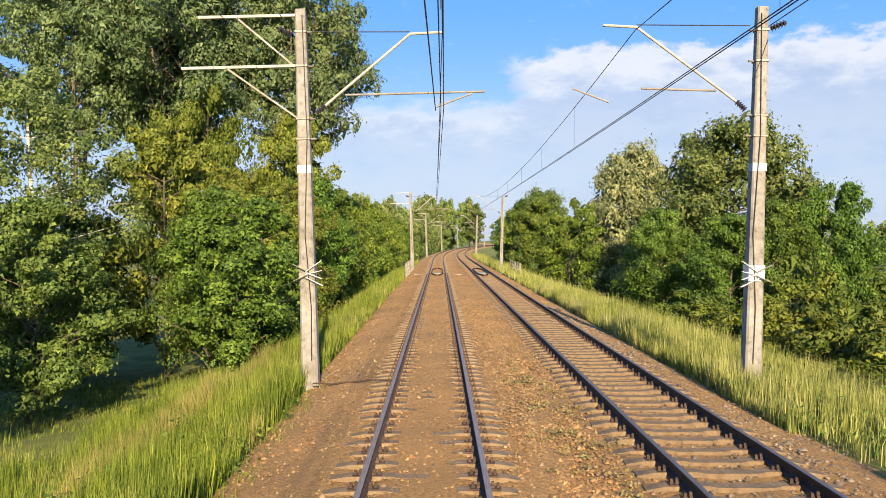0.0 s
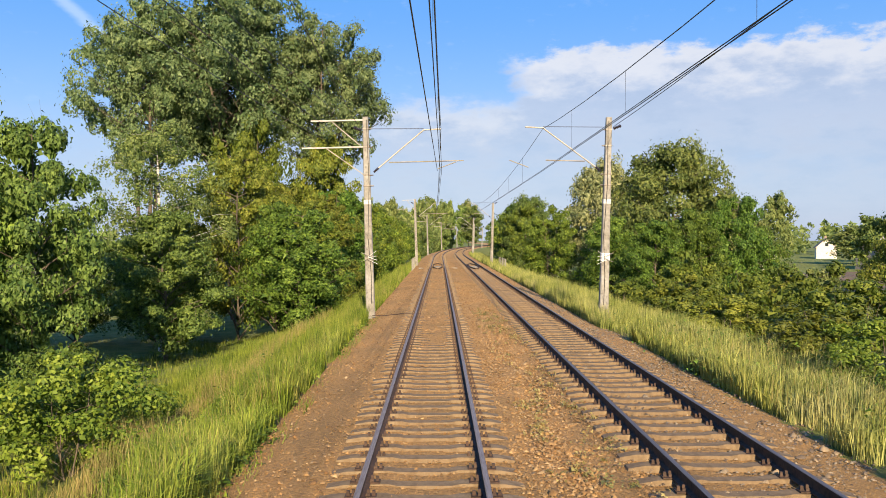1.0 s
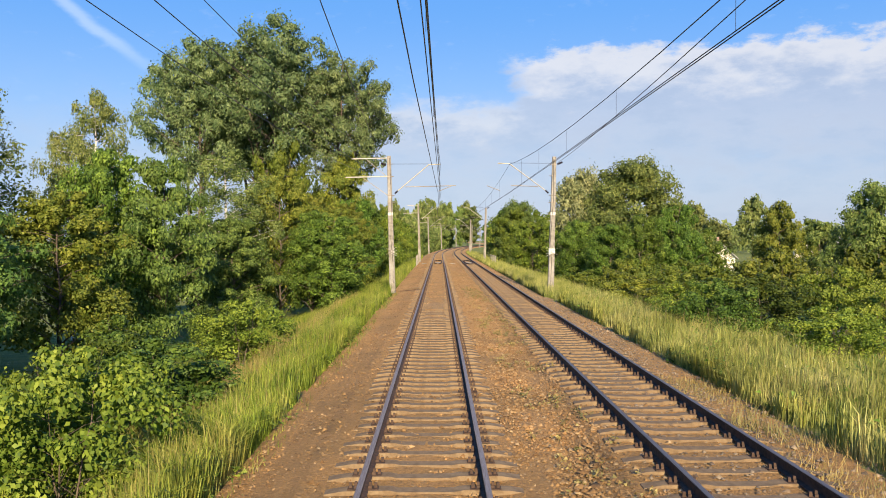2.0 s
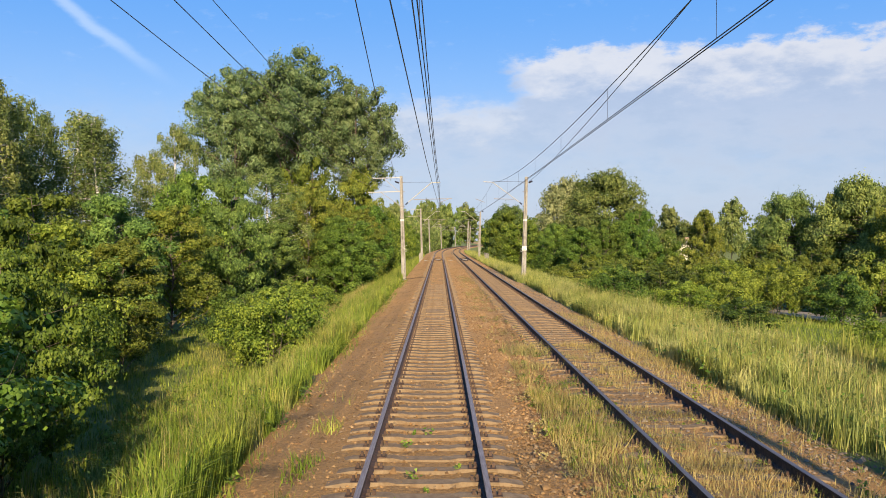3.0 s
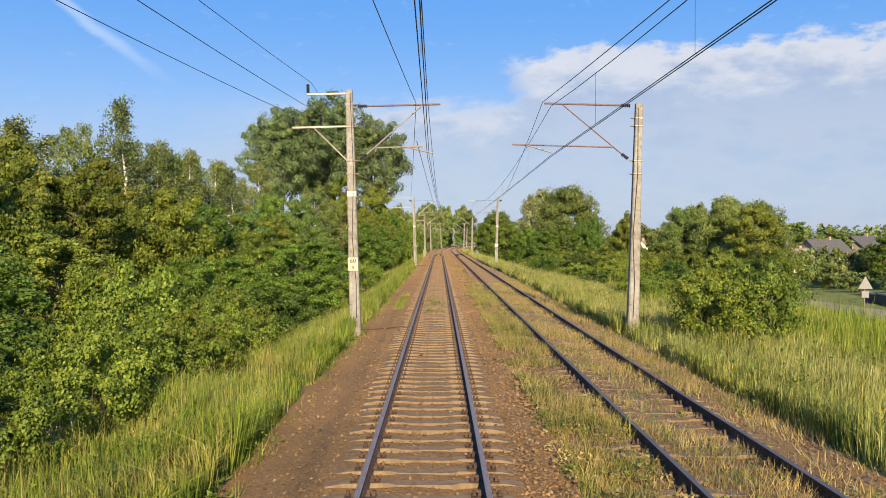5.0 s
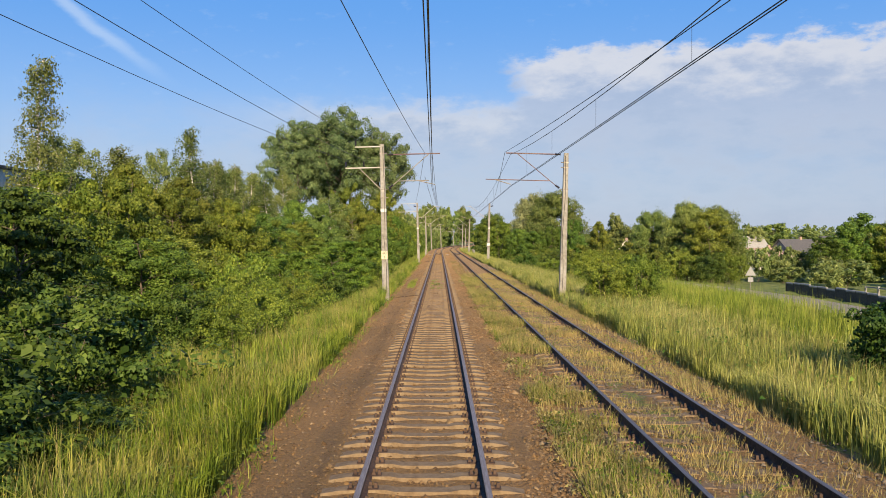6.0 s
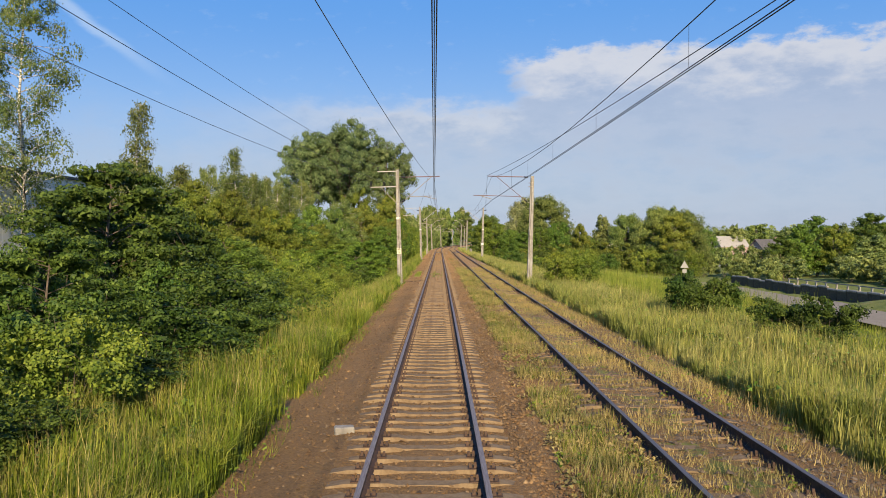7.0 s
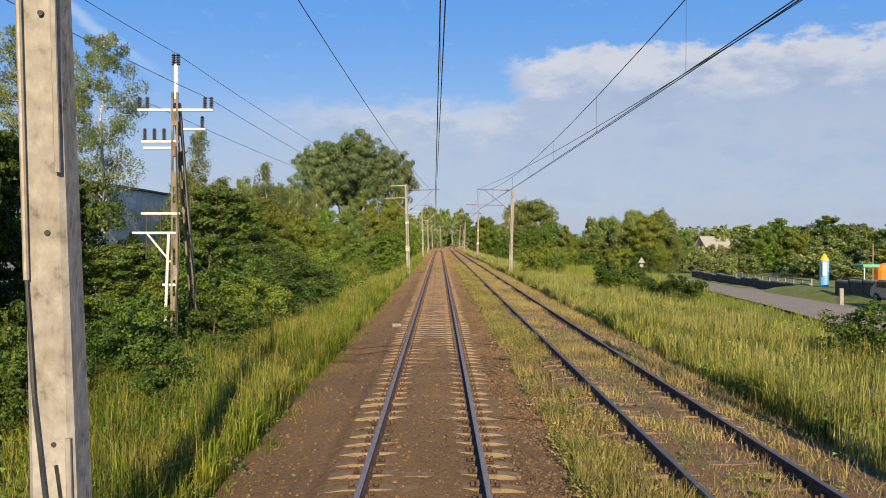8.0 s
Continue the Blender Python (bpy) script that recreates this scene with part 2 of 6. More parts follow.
SECTION_HIGH = [-5, -5, -4.8, -4.7, -4.6, -3.6, -2.6, -1.7, -1.05, -0.7, -0.45, -0.32, -0.215, -0.215, -0.26, -0.235, -0.225, -0.33, -0.42, -0.6, -1.8, -3.0, -3.8, -4.2, -4.4, -4.4, -4.0, -3.2, -3.0]


def ground_z(x, y):
    """The height of the ground, without its small bumps."""
    u, y = np.asarray(x) - off(y), np.asarray(y)
    low, mid, high = (np.interp(u, SECTION_U, s) for s in (SECTION_LOW, SECTION_MID, SECTION_HIGH))
    f, g = np.clip((y + 95) / 65, 0, 1), np.clip((y - 0) / 45, 0, 1)
    f, g = f * f * (3 - 2 * f), g * g * (3 - 2 * g)
    # a raised yard beyond the road
    yard = np.clip((u - 28.0) / 3, 0, 1) * np.clip((48 - u) / 8, 0, 1) * np.clip((y + 86) / 8, 0, 1) * np.clip((-50 - y) / 8, 0, 1)
    return (low + (mid - low) * f) * (1 - g) + high * g + 0.95 * yard


def fill(x, y):
    """How high the stones fill the middle of the first track, at both ends of the stretch."""
    u = np.asarray(x) - off(y)
    full = np.clip((-104 - np.asarray(y)) / 8, 0, 1) * 0.9 + np.clip((np.asarray(y) - 4) / 12, 0, 1)
    # the second track's sleepers lie almost buried further on
    buried = 0.04 * np.clip((1.3 - np.abs(u - TRACKS[1])) / 0.3, 0, 1) * np.clip((-12 - np.asarray(y)) / 20, 0, 1)
    return 0.05 * full * np.clip((0.66 - np.abs(u)) / 0.15, 0, 1) + buried


def road_x(y):
    """The middle of the road below the embankment."""
    return np.interp(y, [-400, -130, -95, -76, -67, -50, -38, -25, -12, -3, 10, 40, 70, 90], [17.5, 17.5, 19.8, 22.6, 24.2, 27.2, 29.0, 30.0, 28.2, 25.5, 20.5, 16, 9, 0])


def lumps(x, y, a=0.12):
    return a * (np.sin(x * 0.73 + 1.3 * np.sin(y * 0.31)) * np.cos(y * 0.57 + x * 0.21) + 0.5 * np.sin(x * 1.9 + y * 1.3))


def wild(x, y):
    """How much the ground is rough: nothing on the ballast."""
    u = np.asarray(x) - off(y)
    return np.clip(np.maximum(-3.2 - u, u - 7.2) / 2.5, 0, 1)


def at_ground(x, y):
    return float(ground_z(x, y) + lumps(x, y) * wild(x, y))


# ---- builders ----


def mesh_ob(name, verts, faces, mat=None, parent=None, smooth=False):
    me = bpy.data.meshes.new(name)
    me.from_pydata(verts, [], faces)
    me.update()
    if smooth:
        me.polygons.foreach_set("use_smooth", [True] * len(me.polygons))
    ob = new(name, me)
    if mat:
        me.materials.append(mat)
    if parent:
        ob.parent = parent
    return ob


def fast_mesh(name, verts, nper, mat, parent=None):
    """Many separate polygons with nper corners each: verts is (count * nper, 3)."""
    verts = np.asarray(verts, dtype=np.float32).reshape(-1, 3)
    count = len(verts) // nper
    me = bpy.data.meshes.new(name)
    me.vertices.add(len(verts))
    me.vertices.foreach_set("co", verts.ravel())
    me.loops.add(len(verts))
    me.loops.foreach_set("vertex_index", np.arange(len(verts), dtype=np.int32))
    me.polygons.add(count)
    me.polygons.foreach_set("loop_start", np.arange(0, len(verts), nper, dtype=np.int32))
    me.update(calc_edges=True)
    me.materials.append(mat)
    ob = new(name, me)
    if parent:
        ob.parent = parent
    return ob


def part(name, bm, mat, parent, label=""):
    me = bpy.data.meshes.new(name)
    bm.to_mesh(me)
    bm.free()
    if mat:
        me.materials.append(mat)
    ob = new(name, me)
    ob.parent = parent
    if label:
        tagged(ob, label)
    return ob


def box(bm, x0, y0, z0, x1, y1, z1, bevel=0.0):
    g = bmesh.ops.create_cube(bm, size=1.0, matrix=Matrix.LocRotScale(((x0 + x1) / 2, (y0 + y1) / 2, (z0 + z1) / 2), None, (x1 - x0, y1 - y0, z1 - z0)))
    if bevel:
        es = {e for v in g["verts"] for e in v.link_edges}
        bmesh.ops.bevel(bm, geom=list(es), offset=bevel, segments=1, affect="EDGES")
    return bm


def rod(bm, a, b, r, r2=None, sides=8):
    a, b = Vector(a), Vector(b)
    m = Matrix.Translation((a + b) / 2) @ (b - a).to_track_quat("Z", "Y").to_matrix().to_4x4()
    bmesh.ops.create_cone(bm, cap_ends=True, segments=sides, radius1=r, radius2=r if r2 is None else r2, depth=(b - a).length, matrix=m)
    return bm


def bar(bm, a, b, w, h):
    """A square bar from a to b."""
    a, b = Vector(a), Vector(b)
    m = Matrix.Translation((a + b) / 2) @ (b - a).to_track_quat("Z", "Y").to_matrix().to_4x4() @ Matrix.Diagonal((w, h, (b - a).length, 1))
    bmesh.ops.create_cube(bm, size=1.0, matrix=m)
    return bm


def thing(name, label, category, group="", at=(0, 0, 0), kind=""):
    ob = new(name)
    ob.empty_display_size = 0.2
    ob.location = at
    return tagged(ob, label, category, group, kind)


def tube_path(points, r0, r1, sides=6):
    """Verts and faces of a tapered tube along points."""
    pts = [Vector(p) for p in points]
    vs, fs = [], []
    for i, p in enumerate(pts):
        d = (pts[min(i + 1, len(pts) - 1)] - pts[max(i - 1, 0)]).normalized()
        q = d.to_track_quat("Z", "Y")
        r = r0 + (r1 - r0) * i / (len(pts) - 1)
        for k in range(sides):
            a = 2 * math.pi * k / sides
            vs.append(p + q @ Vector((math.cos(a) * r, math.sin(a) * r, 0)))
    for i in range(len(pts) - 1):
        for k in range(sides):
            k2 = (k + 1) % sides
            fs.append((i * sides + k, i * sides + k2, (i + 1) * sides + k2, (i + 1) * sides + k))
    return vs, fs

# ---- ground ----


def ground_material():
    m, n, l, b = shader("ground_mix", 0.95)
    tc = n.new("ShaderNodeTexCoord")
    sp = n.new("ShaderNodeSeparateXYZ")
    l.new(tc.outputs["Object"], sp.inputs[0])
    stone, h1 = noise_col(m, [(0.2, (0.14, 0.076, 0.026)), (0.45, (0.345, 0.205, 0.079)), (0.6, (0.43, 0.265, 0.11)), (0.85, (0.56, 0.395, 0.21))], 17, 8, rough=0.7)
    patch, _ = noise_col(m, [(0.35, (1.05, 0.98, 0.9)), (0.5, (0.92, 0.88, 0.82)), (0.7, (0.74, 0.72, 0.68))], 0.35, 4)
    stone = blend(m, 1.0, blend(m, 1.0, stone, patch, "MULTIPLY"), along_line(m, -125, 10, (0.70, 0.70, 0.70), (1.3, 1.26, 1.16)), "MULTIPLY")
    turf, _ = noise_col(m, [(0.3, (0.09, 0.125, 0.02)), (0.5, (0.17, 0.20, 0.035)), (0.65, (0.23, 0.23, 0.055)), (0.85, (0.30, 0.26, 0.10))], 0.8, 7)
    at = n.new("ShaderNodeAttribute")
    at.attribute_name = "turf"
    grain, _ = noise_col(m, [(0.3, (0, 0, 0)), (0.7, (1, 1, 1))], 2.2, 6)
    ad = n.new("ShaderNodeMath")
    ad.operation = "ADD"
    l.new(at.outputs["Fac"], ad.inputs[0])
    sub = n.new("ShaderNodeMath")
    sub.operation = "MULTIPLY_ADD"
    sub.inputs[1].default_value, sub.inputs[2].default_value = 0.7, -0.35
    l.new(grain, sub.inputs[0])
    l.new(sub.outputs[0], ad.inputs[1])
    mr = n.new("ShaderNodeMapRange")
    mr.inputs[1].default_value, mr.inputs[2].default_value = 0.4, 0.6
    l.new(ad.outputs[0], mr.inputs[0])
    l.new(blend(m, mr.outputs[0], stone, turf), b.inputs["Base Color"])
    bump(m, b, h1, 1.0, 0.09)
    return m


M["ground"] = ground_material()


def build_ground():
    us = np.concatenate([[-2500, -900, -400, -200, -120, -80], np.arange(-60, -12, 3), np.arange(-12, -2.6, 0.6), np.arange(-2.6, 7.2, 0.2), np.arange(7.4, 16, 0.6), np.arange(16, 27, 3), np.arange(27, 36, 1.5), np.arange(36, 60, 3), [70, 90, 120, 180, 300, 600, 1200, 2500]])
    ys = np.concatenate([[-900, -500, -300, -200, -160], np.arange(-140, 30, 1.0), np.arange(30, 140, 2.5), np.arange(140, END, 8), [END + 30, END + 100, 700, 1000, 1800, 3500]])
    uu, yy = np.meshgrid(us, ys)
    shift = off(np.minimum(yy, END + 30))
    xx = uu + shift
    zz = ground_z(xx, np.minimum(yy, END + 30)) + lumps(xx, yy) * wild(xx, np.minimum(yy, END + 30))
    zz = zz + np.where((uu > -2.6) & (uu < 7.2), 0.025 * (np.sin(uu * 5.1 + 2 * np.sin(yy * 1.7)) * np.sin(yy * 2.3 + uu)), 0)
    zz = zz + fill(xx, yy)
    nx = len(us)
    verts = np.stack([xx, yy, zz], -1).reshape(-1, 3)
    i = np.arange(len(verts)).reshape(len(ys), nx)
    faces = np.stack([i[:-1, :-1], i[:-1, 1:], i[1:, 1:], i[1:, :-1]], -1).reshape(-1, 4)
    ob = mesh_ob("ground", verts.tolist(), faces.tolist(), M["ground"], smooth=True)
    # where turf takes over from the stone bed
    u = uu.ravel()
    left = np.clip((-2.6 - u) / 0.8, 0, 1)
    right = np.clip((u - 6.0) / 0.7, 0, 1)
    mid = np.exp(-((u - 2.6) / 0.35) ** 2) * 0.3 * np.clip((-20 - yy.ravel()) / 30, 0, 1) + np.exp(-((u - 4) / 0.5) ** 2) * 0.5 * np.clip((-20 - yy.ravel()) / 30, 0, 1)
    a = ob.data.attributes.new("turf", "FLOAT", "POINT")
    a.data.foreach_set("value", np.maximum(np.maximum(left, right), mid).astype(np.float32))
    tagged(ob, "railway embankment with brown ballast bed and grassy slopes", "ground", kind="structure")


build_ground()

# ---- the two tracks ----
STEP = 0.6
GAUGE = 0.7535
RAIL = [(-0.07, -0.172), (0.07, -0.172), (0.07, -0.160), (0.012, -0.140), (0.009, -0.045), (0.036, -0.035), (0.036, -0.006), (0.028, 0.0), (-0.028, 0.0), (-0.036, -0.006), (-0.036, -0.035), (-0.009, -0.045), (-0.012, -0.140), (-0.07, -0.160)]


def rail_mesh(x0, top_mat):
    ys = np.concatenate([np.arange(-175, BEND_AT, 6), np.arange(BEND_AT, END + 1, 4)])
    vs, fs = [], []
    for y in ys:
        o = float(off(y))
        vs += [(x0 + o + a, y, c) for a, c in RAIL]
    k = len(RAIL)
    for i in range(len(ys) - 1):
        for j in range(k):
            j2 = (j + 1) % k
            fs.append((i * k + j, i * k + j2, (i + 1) * k + j2, (i + 1) * k + j))
    ob = mesh_ob("rail", vs, fs, M["rust"])
    ob.data.materials.append(top_mat)
    for p in ob.data.polygons:
        if p.index % k in (6, 7, 8):
            p.material_index = 1
    return ob


def sleeper_mesh(name, mat):
    """A concrete sleeper: low in the middle, with sloping ends and bevelled sides."""
    xs = [-1.27, -1.25, -1.02, -0.46, -0.34, 0.34, 0.46, 1.02, 1.25, 1.27]
    zt = [-0.27, -0.205, -0.168, -0.160, -0.182, -0.182, -0.160, -0.168, -0.205, -0.27]
    vs, fs = [], []
    for x, z in zip(xs, zt):
        vs += [(x, -0.145, z - 0.16), (x, -0.105, z), (x, 0.105, z), (x, 0.145, z - 0.16)]
    for i in range(len(xs) - 1):
        for j in range(3):
            fs.append((i * 4 + j, (i + 1) * 4 + j, (i + 1) * 4 + j + 1, i * 4 + j + 1))
    fs += [(0, 1, 2, 3), (39, 38, 37, 36)]
    me = bpy.data.meshes.new(name)
    me.from_pydata(vs, [], fs)
    me.materials.append(mat)
    return me


def fastener(vs, fs, x, y, o):
    """Base plate, clips and bolt heads on both sides of a rail."""
    def blk(x0, y0, z0, x1, y1, z1, top=0.0):
        b = len(vs)
        cx, cy = (x0 + x1) / 2, (y0 + y1) / 2
        for z, s in ((z0, 1.0), (z1, 1.0 - top)):
            for sx, sy in ((-1, -1), (1, -1), (1, 1), (-1, 1)):
                vs.append((o + cx + sx * s * (x1 - x0) / 2, cy + sy * s * (y1 - y0) / 2, z))
        fs.extend([(b + 4, b + 5, b + 6, b + 7), (b, b + 1, b + 5, b + 4), (b + 1, b + 2, b + 6, b + 5), (b + 2, b + 3, b + 7, b + 6), (b + 3, b, b + 4, b + 7)])

    blk(x - 0.19, y - 0.08, -0.175, x + 0.19, y + 0.08, -0.158)
    for s in (-1, 1):
        blk(x + s * 0.085 - 0.03, y - 0.045, -0.16, x + s * 0.085 + 0.03, y + 0.045, -0.128, 0.3)
        blk(x + s * 0.09 - 0.02, y - 0.02, -0.13, x + s * 0.09 + 0.02, y + 0.02, -0.085, 0.2)
        blk(x + s * 0.155 - 0.022, y - 0.022, -0.16, x + s * 0.155 + 0.022, y + 0.022, -0.10, 0.2)


def build_track(x0, name, label, top_mat, sl_mat, tie_y0):
    tr = thing(name, label, "railway track", kind="structure")
    for s in (-1, 1):
        r = rail_mesh(x0 + s * GAUGE, top_mat)
        r.parent = tr
        tagged(r, "steel rail with a worn bright top and rusty sides")
    rnd = random.Random(int(x0 * 10) + 3)
    me = sleeper_mesh(name + "_sleeper", sl_mat)
    y, i = tie_y0, 0
    far_v, far_f, fv, ff = [], [], [], []
    base_v = [tuple(v.co) for v in me.vertices]
    base_f = [tuple(p.vertices) for p in me.polygons]
    while y < END:
        o = float(off(y))
        turn, dz = rnd.gauss(0, 0.006), rnd.gauss(-0.004, 0.007)
        if i < 300:
            s = new("sleeper", me)
            s.matrix_basis = pose(x0 + o + rnd.gauss(0, 0.012), y, dz, 0, rnd.gauss(0, 0.25), math.degrees(turn))
            s.parent = tr
        else:
            b = len(far_v)
            far_v += [(vx + x0 + o, vy + y, vz + dz) for vx, vy, vz in base_v]
            far_f += [tuple(k + b for k in f) for f in base_f]
        if y < 75:
            for sgn in (-1, 1):
                fastener(fv, ff, x0 + sgn * GAUGE, y, o)
        y += STEP + rnd.gauss(0, 0.012)
        i += 1
    far = mesh_ob("far_sleepers", far_v, far_f, sl_mat, tr)
    tagged(far, "concrete sleepers further along the line", kind="stuff")
    fo = mesh_ob("rail_fastenings", fv, ff, M["rust"], tr)
    tagged(fo, "rusty clips and bolts that hold the rails", kind="stuff")
    return tr


build_track(TRACKS[0], "railway_track", "main railway track with concrete sleepers and bright-topped rails", M["rail_top"], M["sleeper"], -124.0)
build_track(TRACKS[1], "railway_track", "second railway track with dull rails and grass between sleepers", M["rail_dull"], M["sleeper_old"], -124.0)


# ---- ballast stones ----


def stones(name, label, mat, count, x_of, y0, y1, size, seed):
    """Angular stones: skewed octahedra lying on the bed."""
    r = np.random.RandomState(seed)
    y = y0 + (y1 - y0) * r.rand(count)
    x = x_of(r, count, y)
    s = size * np.exp(r.randn(count) * 0.32)
    z = ground_z(x + off(y), y) + fill(x + off(y), y) + s * 0.12
    x = x + off(y)
    dirs = np.array([(1, 0, 0), (0, 1, 0), (-1, 0, 0), (0, -1, 0), (0.2, 0.1, 0.75), (0, 0, -0.6)], float)
    v = dirs[None] * (0.7 + 0.6 * r.rand(count, 6, 1)) + 0.18 * r.randn(count, 6, 3)
    a = r.rand(count) * 6.28
    ca, sa = np.cos(a)[:, None], np.sin(a)[:, None]
    v = np.stack([v[..., 0] * ca - v[..., 1] * sa, v[..., 0] * sa + v[..., 1] * ca, v[..., 2]], -1) * (s / 2)[:, None, None]
    v += np.stack([x, y, z], -1)[:, None, :]
    tri = np.array([(0, 1, 4), (1, 2, 4), (2, 3, 4), (3, 0, 4)])
    me = bpy.data.meshes.new(name)
    f = (np.arange(count)[:, None, None] * 6 + tri[None]).reshape(-1, 3)
    me.vertices.add(count * 6)
    me.vertices.foreach_set("co", v.astype(np.float32).ravel())
    me.loops.add(len(f) * 3)
    me.loops.foreach_set("vertex_index", f.astype(np.int32).ravel())
    me.polygons.add(len(f))
    me.polygons.foreach_set("loop_start", np.arange(0, len(f) * 3, 3, dtype=np.int32))
    me.update(calc_edges=True)
    me.materials.append(mat)
    return tagged(new(name, me), label, "ballast", kind="stuff")


def stone_material(name, stops):
    m, n, l, b = shader(name, 0.92)
    g = n.new("ShaderNodeNewGeometry")
    cr = n.new("ShaderNodeValToRGB")
    el = cr.color_ramp.elements
    while len(el) < len(stops):
        el.new(0.5)
    for e, (p, c) in zip(el, stops):
        e.position, e.color = p, (*c, 1)
    l.new(g.outputs["Random Per Island"], cr.inputs[0])
    c2, h = noise_col(m, [(0.3, (0.75, 0.72, 0.7)), (0.7, (1.1, 1.1, 1.1))], 25, 4)
    c3, _ = noise_col(m, [(0.35, (1.05, 1.0, 0.95)), (0.7, (0.72, 0.74, 0.74))], 0.35, 4)
    c4 = along_line(m, -125, 10, (0.70, 0.70, 0.70), (1.3, 1.26, 1.16))
    l.new(blend(m, 1.0, blend(m, 1.0, blend(m, 1.0, cr.outputs[0], c2, "MULTIPLY"), c3, "MULTIPLY"), c4, "MULTIPLY"), b.inputs["Base Color"])
    bump(m, b, h, 0.4, 0.01)
    return m


M["stone"] = stone_material("stone", [(0.0, (0.19, 0.105, 0.04)), (0.4, (0.325, 0.195, 0.08)), (0.75, (0.37, 0.235, 0.105)), (1.0, (0.44, 0.315, 0.175))])
M["stone_grey"] = stone_material("stone_grey", [(0.0, (0.12, 0.09, 0.07)), (0.5, (0.24, 0.18, 0.12)), (1.0, (0.36, 0.29, 0.205))])


def bed_x(lo, hi):
    return lambda r, c, y: lo + (hi - lo) * r.rand(c)


def ridge(r, c, y):
    # stones lie thickest in the trough between the tracks
    return np.where(r.rand(c) < 0.5, 1.95 + 0.36 * r.randn(c), 1.2 + 1.7 * r.rand(c))


stones("ballast_stones", "loose brown ballast stones beside and between the sleepers", M["stone"], 52000, bed_x(-2.7, 3.0), -126, 40, 0.046, 1)
stones("ballast_stones", "heaped brown stones between the two tracks", M["stone"], 52000, ridge, -126, 45, 0.05, 2)
stones("ballast_stones", "grey-brown ballast stones of the second track", M["stone_grey"], 40000, bed_x(2.9, 6.7), -126, 40, 0.052, 3)
stones("ballast_stones", "ballast stones further along the line", M["stone"], 12000, bed_x(-2.6, 6.6), 38, 100, 0.06, 4)


# ---- grass ----
M["petal_yellow"] = solid("petal_yellow", [(0.3, (0.62, 0.48, 0.02)), (0.7, (0.75, 0.6, 0.05))], 0.7, scale=9)
M["petal_white"] = solid("petal_white", [(0.3, (0.6, 0.6, 0.54)), (0.7, (0.72, 0.72, 0.66))], 0.7, scale=9)


def blades(name, label, mat, x, y, length, width, lean, seed, category="grass", bent=False):
    """Grass: a leaning, pointed blade at each place; a bent one arches over at its tip."""
    r = np.random.RandomState(seed)
    c = len(x)
    z = ground_z(x, y) + lumps(x, y) * wild(x, y) - 0.03
    tuft = 0.5 * np.sin(x * 3.1 + 2.2 * np.sin(y * 1.1)) * np.sin(y * 2.6 + 1.5 * np.sin(x * 1.7)) + 0.5 * np.sin(y * 0.8 + 1.9 * x) + 0.35 * np.sin(x * 7.3 + y * 6.1)
    h = length * (0.45 + 0.65 * r.rand(c)) * np.clip(1.0 + 0.5 * tuft, 0.3, 1.7)
    w = width * (0.7 + 0.6 * r.rand(c))
    a, la = r.rand(c) * 6.28, 1.8 * np.sin(x * 0.9 + y * 0.5) + 1.4 * r.randn(c)
    le = lean * h * r.rand(c)
    dx, dy = np.cos(a) * w / 2, np.sin(a) * w / 2
    lx, ly = np.cos(la) * le, np.sin(la) * le
    foot = [np.stack([x - dx, y - dy, z], -1), np.stack([x + dx, y + dy, z], -1)]
    if not bent:
        return tagged(fast_mesh(name, np.stack(foot + [np.stack([x + lx, y + ly, z + h], -1)], 1), 3, mat), label, category, kind="stuff")
    up = h * (0.62 + 0.15 * r.rand(c))
    knee = [np.stack([x + lx * 0.3 + s * dx, y + ly * 0.3 + s * dy, z + up], -1) for s in (0.8, -0.8)]
    tip = np.stack([x + lx * 1.5, y + ly * 1.5, z + np.maximum(up * 0.9, h - le * 0.35)], -1)
    me = bpy.data.meshes.new(name)
    me.vertices.add(c * 5)
    me.vertices.foreach_set("co", np.stack(foot + [knee[0], tip, knee[1]], 1).astype(np.float32).ravel())
    loops = np.arange(c)[:, None] * 5 + np.array([0, 1, 2, 4, 4, 2, 3])
    me.loops.add(c * 7)
    me.loops.foreach_set("vertex_index", loops.astype(np.int32).ravel())
    me.polygons.add(c * 2)
    me.polygons.foreach_set("loop_start", (np.arange(c)[:, None] * 7 + np.array([0, 4])).astype(np.int32).ravel())
    me.update(calc_edges=True)
    me.materials.append(mat)
    return tagged(new(name, me), label, category, kind="stuff")


def scatter(r, count, u0, u1, y0, y1, clump=0.0, pull=1.0):
    """Places in a strip beside the line, thicker in clumps and near u0."""
    u = u0 + (u1 - u0) * r.rand(count) ** pull
    y = y0 + (y1 - y0) * r.rand(count)
    if clump:
        keep = (np.sin(u * 2.1 + 3 * np.sin(y * 0.9)) + np.sin(y * 2.7 + 1.7 * u) + 1.2 * np.sin(y * 0.37 + u)) * 0.33 + r.rand(count) * 1.2 > clump
        u, y = u[keep], y[keep]
    keep = (np.abs(u - road_x(y)) > 2.8) | (y > 30) | (u < 12)
    u, y = u[keep], y[keep]
    return u + off(y), y


